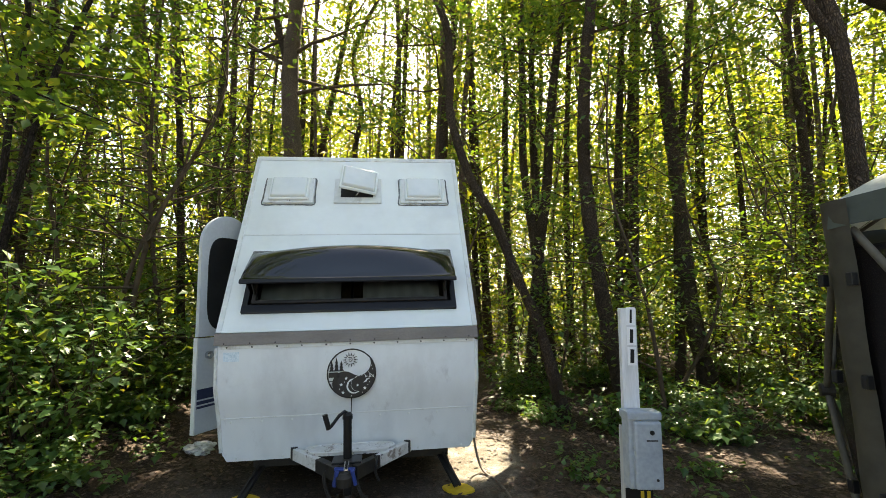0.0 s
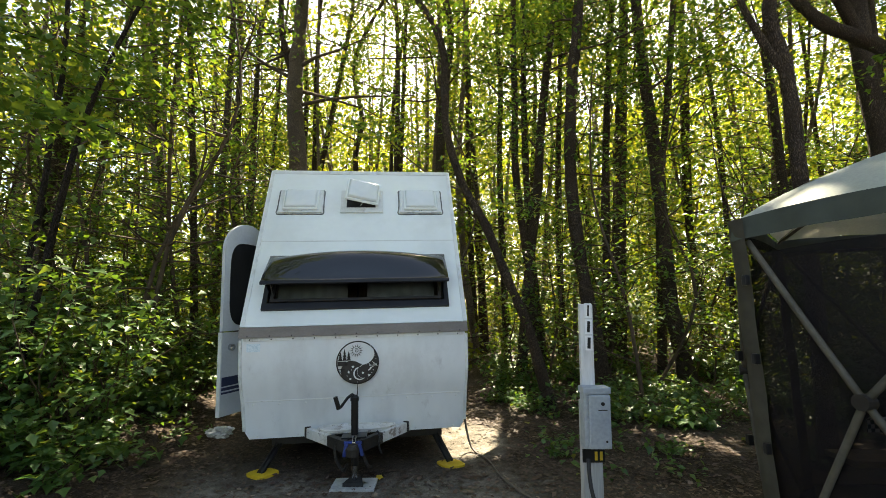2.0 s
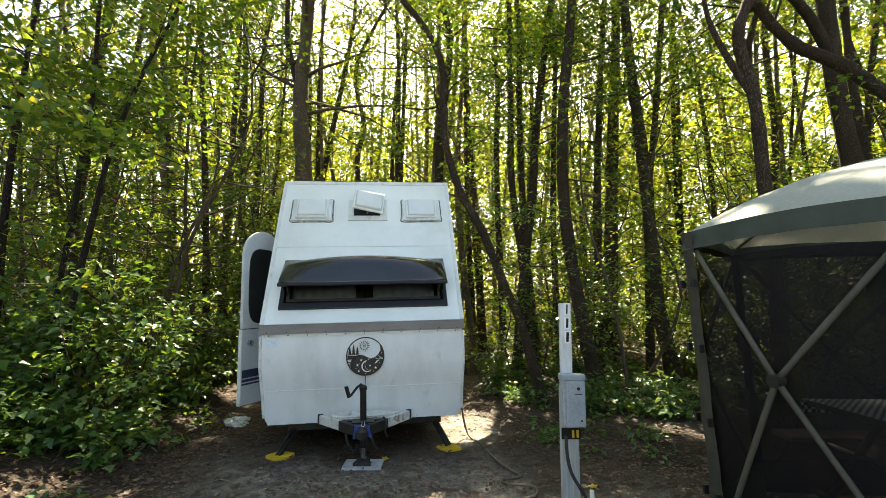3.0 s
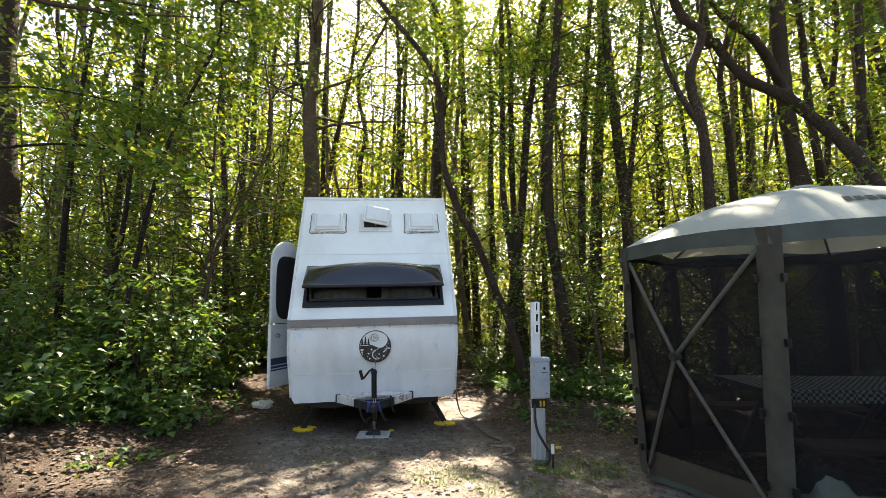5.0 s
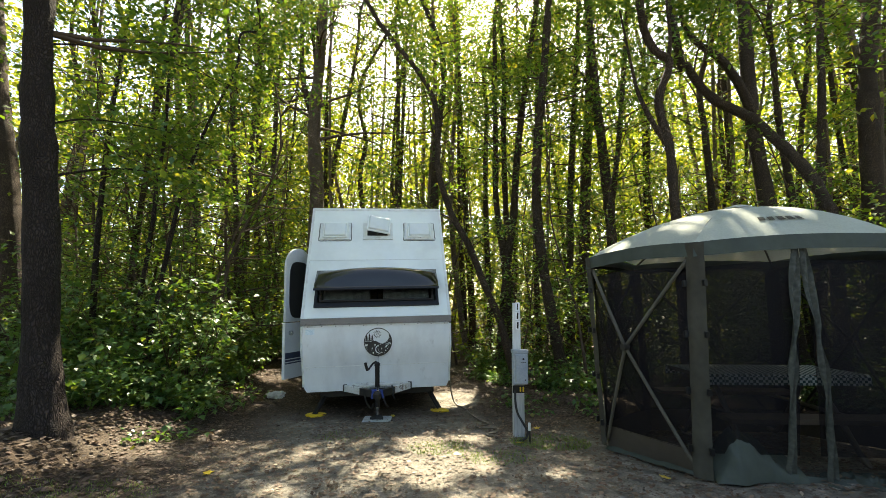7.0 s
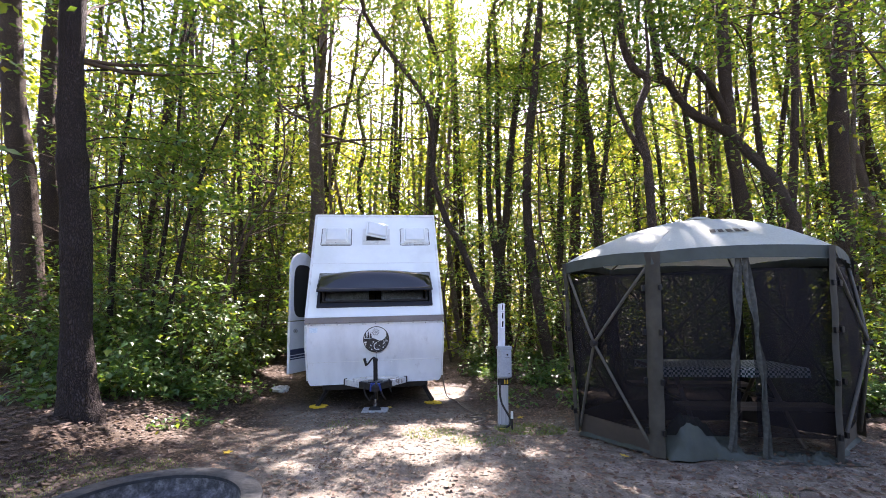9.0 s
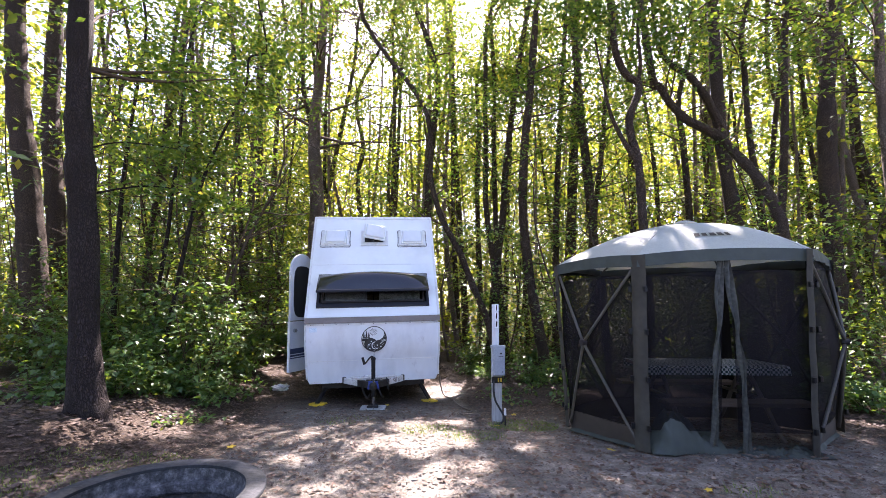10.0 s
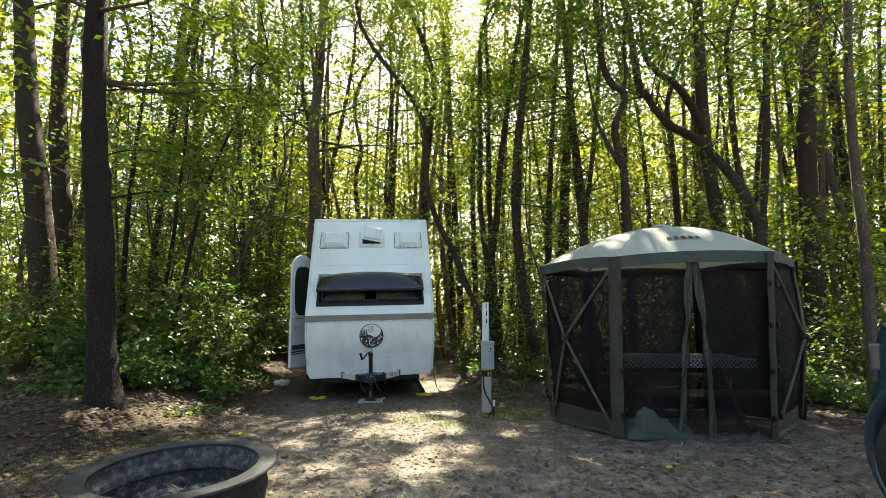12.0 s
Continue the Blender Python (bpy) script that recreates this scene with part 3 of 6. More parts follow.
def tree(y, r, *outline, top=None, base=0.42, leaves=4900, size=0.098, pale=False, limbs=22, low=0.0, label="", boughs=()):
    """A woodland tree: a tapered trunk along the outline of x, z points at depth y (or a third number), limbs and a ragged crown."""
    rng = np.random.default_rng(int(1000 * y + 100 * outline[0][0]) % 99991)
    top = top or rng.uniform(14.5, 19)
    pts = [(q[0], q[2] if len(q) > 2 else y, q[1]) for q in outline]
    outline = [q[:2] for q in outline]
    y, base_y = pts[-1][1], pts[0][1]
    g = ground_z(pts[0][0], y) - 0.15
    (x0, z0), (x1, z1) = outline[0], outline[1]
    lean = max(-0.25, min(0.25, (x1 - x0) / max(0.3, z1 - z0)))
    if z0 > g + 0.2:
        pts.insert(0, (x0 - lean * (z0 - g), base_y, g))
    (xa, za), (xb, zb) = outline[-2], outline[-1]
    lean = max(-0.2, min(0.2, (xb - xa) / max(0.3, zb - za)))
    if top > zb + 1:
        n = 3
        for i in range(1, n + 1):
            dz = (top - zb) * i / n
            pts.append((xb + lean * dz * 0.7 + rng.normal() * 0.12, y + rng.normal() * 0.2, zb + dz))
    path = smooth_path(pts, 5)
    if top > zb + 1:
        # the top leans where it keeps the sunlit gaps clear
        best = None
        for i in range(14):
            tip = [(xb + (lean * 0.7 + rng.normal() * 0.03 * i) * (top - zb) * k / 3, y + rng.normal() * 0.25 * k, zb + (top - zb) * k / 3) for k in (1, 2, 3)]
            trial = smooth_path(pts[:-3] + tip, 5)
            stops = (~lit(np.array([p0.lerp(p1, q / 4) for p0, p1 in zip(trial, trial[1:]) for q in range(4)]), rng, 0.12, True)).sum()
            if best is None or stops < best:
                best, path = stops, trial
            if best == 0:
                break
    height = path[-1].z - g
    rad = []
    for p in path:
        f = max(0.0, (p.z - g) / height)
        rad.append(r * (1.06 - 0.72 * f) * (1 + 0.06 * rng.normal()) + r * 0.75 * math.exp(-max(0, p.z - g) / 0.22))
    bm = bmesh.new()
    tube(bm, path, rad, 14 if r > 0.09 else 9)
    ob = thing("tree", pose(0, 0, 0), label or ("slender dark-barked woodland tree with sunlit green leaves" if r < 0.12 else "tall dark-barked woodland tree with a ragged green crown"), "tree", "woodland trees")
    pts_leaf = []
    lm = bmesh.new()
    for i in range(limbs):
        f = base + (1 - base) * (i + rng.random()) / limbs if i >= limbs * low else rng.uniform(0.16, base)
        p = path[min(len(path) - 1, int(f * (len(path) - 1)))]
        a = rng.uniform(0, 2 * math.pi)
        ln = (1.2 + 2.4 * (1 - f)) * rng.uniform(0.7, 1.3)
        per = max(6, int(leaves / limbs / 6))
        pts_leaf.append(limb_and_leaves(lm, p, (math.cos(a), math.sin(a), rng.uniform(0.05, 0.7)), ln, r * 0.28 * (1.1 - 0.6 * f), rng, 6, 0.36, per))
    for r0, leafy, *line in boughs:
        run = smooth_path(line, 5)
        if not leafy or lit(np.array(run), rng, 0.05, True).all():
            tube(bm, run, [r0 * (1 - 0.75 * i / len(run)) for i in range(len(run))], 10)
        if leafy:
            for p in run[len(run) // 3:]:
                pts_leaf.append(np.array(p) + rng.normal(size=(leafy, 3)) * np.array([0.26, 0.3, 0.07]))
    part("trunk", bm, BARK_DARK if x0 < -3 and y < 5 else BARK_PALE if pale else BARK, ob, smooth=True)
    tagged(part("branching", lm, TWIG, ob, smooth=True), kind="stuff")
    P = np.concatenate(pts_leaf)
    if outline[0][0] < 0:
        P = P[rng.random(len(P)) < 0.95]
    P = P[lit(P, rng) & clear_of_path(P)]
    P = P[shaded(P)]
    high = P[:, 2] > 2.0 + 0.8 * (P[:, 1] + 4.0)
    over = P[high]
    # leaves above the view, kept denser where they shade the pitch
    roof = (over[:, 1] - over[:, 2] * 0.77 < 4.2) & (np.abs(over[:, 0] - 1.3 - 0.11 * over[:, 2]) < 4.6)
    top_leaf = np.concatenate([over[roof][::2], over[~roof][::6]])
    P = np.concatenate([P[~high], top_leaf[lit(top_leaf, rng, 0.13, True)]])
    V, F = blades(P, np.where(np.arange(len(P)) < (~high).sum(), size, size * 2.2), rng, 0.55, flat=0.62)
    tagged(mesh_from("crown", V, F, LEAF, ob), kind="stuff")
    return ob


# the trees that can be told apart, near ones first
tree(3.95, 0.082, (3.88, 0.6), (3.9, 1.8), (3.88, 2.89), (3.86, 3.96), (3.75, 4.5), (3.75, 4.85), (3.93, 5.3), (3.93, 5.5), (3.72, 5.66), (3.56, 6.05), (3.52, 6.66), (3.48, 7.6), base=0.6, label="crooked dark tree with a kink above the tent", boughs=[(0.05, 0, (3.84, 3.95, 4.0), (3.62, 3.95, 4.38), (3.42, 3.95, 4.85), (3.33, 3.95, 5.3), (3.2, 4.0, 6.4)), (0.04, 0, (3.92, 3.95, 5.35), (4.0, 3.95, 5.9), (4.02, 4.0, 6.6), (4.2, 4.1, 7.8))])
tree(5.9, 0.175, (7.05, 2.0), (6.92, 3.28), (6.77, 4.90), (6.74, 6.02), (6.78, 7.46), (6.82, 8.80), base=0.6, boughs=[(0.10, 0, (6.72, 5.85, 5.5), (6.38, 5.75, 6.13), (6.01, 5.7, 6.61), (5.62, 5.7, 6.89), (5.33, 5.7, 7.31), (5.27, 5.7, 7.96), (5.22, 5.7, 8.9))])
tree(4.3, 0.105, (6.19, 2.57, 3.75), (6.21, 3.06, 3.85), (6.22, 3.60, 4.10), (6.19, 4.08, 4.40), (6.10, 4.54, 4.70), (5.99, 4.89, 4.90), (5.70, 5.14, 5.00), (5.46, 5.35, 5.10), (5.22, 5.74, 5.20), (5.07, 6.18, 5.30), (4.93, 6.38, 5.30), base=0.65, label="bent dark tree sweeping sideways in a long curve")
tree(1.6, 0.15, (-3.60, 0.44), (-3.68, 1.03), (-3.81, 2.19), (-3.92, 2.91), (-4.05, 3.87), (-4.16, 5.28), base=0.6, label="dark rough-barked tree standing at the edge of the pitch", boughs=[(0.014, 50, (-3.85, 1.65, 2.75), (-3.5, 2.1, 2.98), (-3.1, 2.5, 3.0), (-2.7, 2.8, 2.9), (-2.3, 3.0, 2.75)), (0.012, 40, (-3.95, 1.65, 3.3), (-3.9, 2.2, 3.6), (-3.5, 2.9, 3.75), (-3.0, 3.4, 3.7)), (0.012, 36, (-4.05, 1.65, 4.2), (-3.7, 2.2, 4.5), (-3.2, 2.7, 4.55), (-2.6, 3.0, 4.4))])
tree(5.7, 0.25, (-7.75, 1.2), (-7.96, 2.28), (-8.28, 4.00), (-8.58, 5.28), (-8.78, 6.33), (-9.05, 8.11), base=0.68, label="thick grey-barked tree behind green undergrowth")
tree(6.8, 0.2, (-8.4, 2.0), (-8.54, 3.47), (-8.88, 5.44), (-9.02, 6.91), (-9.14, 8.90), base=0.65)
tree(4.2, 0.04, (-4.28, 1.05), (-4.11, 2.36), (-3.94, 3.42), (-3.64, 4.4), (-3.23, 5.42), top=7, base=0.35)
tree(4.6, 0.05, (-5.48, 1.24), (-5.54, 2.95), (-5.52, 4.52), (-5.44, 5.82), (-5.4, 6.91), top=9, base=0.3)
tree(6.0, 0.055, (-5.9, 1.7), (-5.76, 4.11), (-5.56, 6.41), (-5.37, 8.27), base=0.3)
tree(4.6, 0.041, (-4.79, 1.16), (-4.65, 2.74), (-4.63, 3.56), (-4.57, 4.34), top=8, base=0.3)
tree(6.5, 0.066, (-6.11, 1.5), (-6.16, 2.66), (-6.09, 4.23), (-6.04, 5.14), base=0.4)
tree(8.2, 0.073, (-4.73, 1.49), (-4.92, 4.05), (-5.08, 5.64), (-5.26, 7.55), base=0.4)
# this trunk's high leafy boughs are added out of view to shade the near ground
tree(9.6, 0.235, (-3.3, 2.0), (-3.27, 4.63), (-3.38, 5.82), (-3.43, 6.91), (-3.35, 8.6), pale=True, label="stout furrowed brown tree trunk behind the trailer", boughs=[(0.022, 130, (-3.36, 9.6, 8.9 + 0.5 * ((k * 5) % 6)), (-2.6 + 0.55 * k, 8.6, 9.9 + 0.1 * k), (-3.1 + 0.95 * k, 6.8, 10.0), (-3.3 + 1.0 * k, 5.0, 10.2)) for k in range(6)])
tree(9.9, 0.105, (-3.4, 2.5), (-3.51, 5.95), (-3.61, 7.08), (-3.83, 7.94), (-3.96, 8.82))
tree(14.0, 0.125, (-1.39, 5.31), (-1.38, 6.26), (-1.36, 9.4), (-1.45, 11.88))
tree(14.5, 0.111, (-1.29, 6.04), (-1.21, 9.06), (-1.12, 12.25))
tree(6.4, 0.078, (1.46, 1.09), (1.13, 1.9), (0.81, 2.73), (0.44, 3.42), (0.17, 4.34), (0.15, 5.03), (-0.05, 6.25), base=0.5, limbs=16, low=0.3, label="curved leaning sapling with pale yellow-green leaves")
tree(11.0, 0.145, (0.04, 3.47), (0.08, 5.09), (0.14, 6.46), (0.26, 7.72), (0.34, 9.66))
tree(12.0, 0.10, (1.95, 1.2), (1.87, 3.59), (1.85, 5.96), (1.92, 8.1), (1.90, 10.2))
tree(9.0, 0.095, (2.08, 1.16), (1.95, 2.76), (1.77, 4.44), (1.79, 6.08), (1.8, 8.19))
# leafy boughs added high on this tree to shade ground right of the trailer
tree(9.6, 0.095, (2.32, 1.25), (2.2, 2.72), (2.13, 4.51), (2.12, 6.52), (2.16, 8.63), boughs=[(0.018, 130, (2.16, 9.6, 8.4 + 0.4 * k), (1.9 + 0.4 * k, 10.6, 9.3 + 0.15 * k), (1.7 + 0.65 * k, 12.0, 10.0), (1.7 + 0.75 * k, 13.3, 10.1)) for k in range(5)])
tree(9.0, 0.11, (1.91, 1.16), (2.06, 2.65), (2.25, 3.96), (2.38, 5.57), (2.66, 7.65))
tree(12.0, 0.1, (3.54, 1.19), (3.52, 3.66), (3.6, 6.09))
tree(7.4, 0.128, (2.91, 0.48), (2.74, 1.5), (2.57, 2.83), (2.51, 4.13), (2.6, 5.69), (2.76, 7.01), base=0.6)
tree(9.5, 0.105, (3.86, 1.25), (3.91, 2.59), (3.98, 4.48), (4.19, 7.3))
tree(11.0, 0.2, (4.74, 1.22), (4.95, 4.96), (5.15, 7.58), (5.31, 9.69))
tree(8.3, 0.149, (4.85, 0.56), (4.7, 1.49), (4.64, 2.78), (4.6, 4.11), (4.51, 5.5), (4.41, 6.94), base=0.6)
tree(8.7, 0.085, (4.7, 1.27), (4.82, 3.88), (4.96, 4.83), (5.22, 6.69))
tree(12.0, 0.09, (8.43, 1.19), (8.43, 4.79), (8.37, 6.95), (8.15, 9.38))
tree(9.0, 0.11, (7.59, 1.27), (7.76, 3.97), (7.73, 6.36), (7.73, 7.95))
tree(14.0, 0.18, (-8.92, 1.14), (-9.04, 3.63), (-9.34, 5.29), (-9.62, 7.0), pale=True)
tree(13.0, 0.116, (-5.83, 3.82), (-5.82, 6.08), (-5.82, 8.26), (-5.81, 10.33))
tree(12.0, 0.115, (-6.22, 5.89), (-6.21, 7.57), (-6.21, 9.65))
tree(16.0, 0.16, (-13.62, 2.29), (-14.06, 7.34), (-14.13, 9.56), (-14.06, 11.39))
tree(15.0, 0.14, (-4.12, 7.0), (-3.61, 9.96), (-3.23, 12.61))
tree(16.0, 0.14, (-2.85, 4.37), (-3.16, 7.15), (-2.94, 8.71))
tree(15.0, 0.15, (1.61, 1.11), (1.55, 2.63), (1.42, 4.59))
tree(5.9, 0.10, (7.85, 2.2), (7.98, 3.56), (8.14, 4.64), (8.31, 6.04), (8.44, 7.50), (8.65, 8.85), base=0.6)
tree(7.4, 0.1, (8.75, 2.0), (8.70, 3.57), (8.64, 4.66), (8.56, 5.92), (8.58, 7.56), (8.64, 9.08), base=0.55)
tree(5.7, 0.205, (8.8, 1.2), (8.88, 2.87), (8.95, 4.19), (9.10, 5.97), (9.33, 7.39), (9.59, 8.73), base=0.6)
tree(2.6, 0.078, (6.85, 0.6), (6.91, 1.80), (6.95, 2.50), (6.94, 3.26), (6.97, 4.23), (7.01, 5.00), (7.14, 6.29), pale=True, base=0.55)


def side_woods():
    """More trees of the same kind out to both sides and behind, plus unseen shade trees."""
    rng = np.random.default_rng(33)
    for lo, hi, y0, y1, n in ((9.8, 21, 2.5, 15, 15), (5, 15, 9, 16, 7), (-21, -10.5, 6, 15, 6), (-8, 9, 11, 15, 6), (1.2, 6.5, 11.5, 16.5, 4), (-9, 2, 12, 18, 6), (-14, -4.5, 9, 13.5, 2), (7, 16, 8, 14, 6)):
        for i in range(n):
            x, y = rng.uniform(lo, hi), rng.uniform(y0, y1)
            lean = rng.normal() * 0.05
            r = rng.uniform(0.06, 0.15)
            if not lit(np.array([(x + lean * z, y, z) for z in np.arange(0, 15, 0.3)]), rng, 0.15, True).all() or not lit(np.array([(x + lean * z, y, z) for z in np.arange(0, 15, 0.3)]), rng, 0.1, only=[(0.14, 3.71, 0.22, 1.85)]).all():
                continue
            w = rng.normal(size=3) * 0.13
            tree(y, r, (x, 0.5), (x + lean * 2 + w[0], 2.4), (x + lean * 4 + w[1], 4.4), (x + lean * 6 + w[2], 6.5), base=0.28, leaves=4400, size=0.12)
    # unseen trees added beside the pitch, their crowns shade its left side
    for x, y, r in ((-7.0, 0.2, 0.13), (-8.4, 1.8, 0.12), (-6.4, -1.6, 0.14), (-7.6, -3.4, 0.12), (-9.3, -0.8, 0.15)):
        tree(y, r, (x, 0.5), (x + 0.1, 2.8), (x + 0.15, 4.6), (x + 0.4, 6.5), base=0.36, leaves=5200, size=0.15)


side_woods()


def sapling(x, y, h, rng, n_leaf, size):
    """A young understorey tree with leaves in loose flat layers."""
    g = ground_z(x, y) - 0.08
    lean = rng.normal(size=2) * 0.15
    wob = rng.normal(size=4) * 0.05 * h
    path = smooth_path([(x, y, g), (x + lean[0] * h * 0.3 + wob[0], y + lean[1] * h * 0.3, g + h * 0.3), (x + lean[0] * h * 0.6 + wob[1], y + lean[1] * h * 0.6 + wob[2], g + h * 0.62), (x + lean[0] * h, y + lean[1] * h, g + h)], 4)
    if not lit(np.array(path), rng, 0.06, True).all():
        return None
    bm, lm = bmesh.new(), bmesh.new()
    r = 0.006 + 0.0045 * h
    tube(bm, path, [r * (1.1 - 0.9 * i / len(path)) for i in range(len(path))], 7)
    pts = []
    limbs = int(5 + h * 2.2)
    for i in range(limbs):
        f = 0.12 + 0.88 * (i + rng.random()) / limbs
        p = path[min(len(path) - 1, int(f * (len(path) - 1)))]
        a = rng.uniform(0, 2 * math.pi)
        pts.append(limb_and_leaves(lm, p, (math.cos(a), math.sin(a), rng.uniform(-0.1, 0.5)), (0.5 + 0.22 * h) * rng.uniform(0.6, 1.2) * (1.25 - 0.7 * f), r * 0.45, rng, 5, 0.27, max(3, int(n_leaf / limbs / 5))))
    P = np.concatenate(pts)
    P = P[lit(P, rng) & clear_of_path(P) & shaded(P) & (P[:, 2] > g + 0.15)]
    ob = thing("sapling", pose(0, 0, 0), "thin young tree with layered light green leaves", "sapling", "woodland saplings")
    part("stem", bm, TWIG, ob, smooth=True)
    tagged(part("twig_work", lm, TWIG, ob, smooth=True), kind="stuff")
    V, F = blades(P, size, rng, 0.62, flat=0.74, lobed=y < 6.5)
    tagged(mesh_from("leaves", V, F, LEAF, ob), kind="stuff")
    return ob


def understorey():
    rng = np.random.default_rng(21)
    made = 0
    while made < 118:
        y = rng.uniform(2.0, 20)
        x = rng.uniform(-1, 1) * (5 + y * 1.05)
        if y < 5.2 and -3.3 < x < 6.0:
            continue
        if y < 9.3 and -3.0 < x < 1.3:
            continue
        if y < 6.5 and -3.6 < x < 3.5:
            continue
        if abs(x - 1.5) < 1.0 and y < 8:
            continue
        if -7.2 < x < -3.6 and y < 4.6:
            continue
        h = rng.uniform(2.4, 7.5) if y > 4.5 else rng.uniform(2.0, 4.0)
        if x < -5.2 and y < 6.2:
            h = min(h, 2.3)
        sapling(x, y, h, rng, 420 + 165 * h, 0.076 + 0.0034 * y)
        made += 1
    # thicker growth close to the pitch on both sides
    for i in range(48):
        if i < 26:
            x, y, h = rng.uniform(-9.5, -3.6), rng.uniform(4.7, 9.5), rng.uniform(2.5, 7.5)
        else:
            x, y, h = rng.uniform(5.2, 10.5), rng.uniform(5.6, 9.5), rng.uniform(2.0, 6.0)
        if x < -5.2 and y < 6.2:
            h = min(h, 2.3)
        sapling(x, y, h, rng, 380 + 130 * h, 0.096)


understorey()


def shrub(x, y, h, rng, leaves, size, label="leafy green undergrowth shrub on the forest floor"):
    """A low shrub: several stems from one root, large soft leaves."""
    g = ground_z(x, y) - 0.04
    bm = bmesh.new()
    pts = []
    for i in range(int(5 + h * 4)):
        a = rng.uniform(0, 2 * math.pi)
        out = rng.uniform(0.15, 0.75) * h
        pts.append(limb_and_leaves(bm, (x + rng.normal() * 0.05, y + rng.normal() * 0.05, g), (math.cos(a) * out, math.sin(a) * out, h * rng.uniform(0.5, 1)), h * rng.uniform(0.6, 1.15), 0.006 + 0.003 * h, rng, 6, 0.13, max(2, int(leaves / 50))))
    P = np.concatenate(pts)
    P = P[(P[:, 2] > g + 0.06)]
    P = P[clear_of_path(P) | (P[:, 2] < 0.5)]
    ob = thing("shrub", pose(0, 0, 0), label, "shrub", "undergrowth shrubs")
    tagged(part("stem_clump", bm, TWIG, ob), kind="stuff")
    V, F = blades(P, size, rng, 0.72, 0.15, 0.72, lobed=True)
    tagged(mesh_from("leaves", V, F, LEAF_LOW, ob), kind="stuff")
    return ob


def undergrowth():
    rng = np.random.default_rng(5)
    # along the open edge beside the pitch
    for i in range(40):
        y = rng.uniform(2.6, 5.8)
        back = abs(rng.normal()) * 1.4
        x = -2.8 - 0.15 * (y - 2) - back
        h = rng.uniform(0.15, 1.0) * min(1, 0.3 + 0.6 * back)
        shrub(x, y, h, rng, 180 + 260 * h, 0.092)
    for i in range(13):
        shrub(rng.uniform(-6.2, -3.7), rng.uniform(3.4, 5.2), rng.uniform(1.2, 2.3), rng, 420, 0.1)
    for i in range(34):
        y = rng.uniform(5.3, 9.5)
        x = rng.uniform(-8, -2.7)
        shrub(x, y, rng.uniform(0.4, 1.3), rng, 360, 0.09)
    for i in range(80):
        y = 5.4 + 5.2 * rng.random() ** 1.1
        x = rng.uniform(0.8, 9.5)
        if x < 3.0 and y < 6.6 - 0.3 * x:
            continue
        shrub(x, y, rng.uniform(0.2, 0.8), rng, 300, 0.09)
    for i in range(24):
        y = rng.uniform(2.2, 5.5)
        x = rng.uniform(5.7, 10)
        shrub(x, y, rng.uniform(0.2, 0.7), rng, 280, 0.09)
    # low seedlings in the leaf mould
    for i in range(40):
        x, y = (rng.uniform(1.2, 5.5), rng.uniform(3.6, 6.5)) if i % 2 else (rng.uniform(-5.5, -2.7), rng.uniform(2.0, 5.0))
        shrub(x, y, rng.uniform(0.1, 0.22), rng, 60, 0.075, "small green seedling among fallen leaves")


undergrowth()


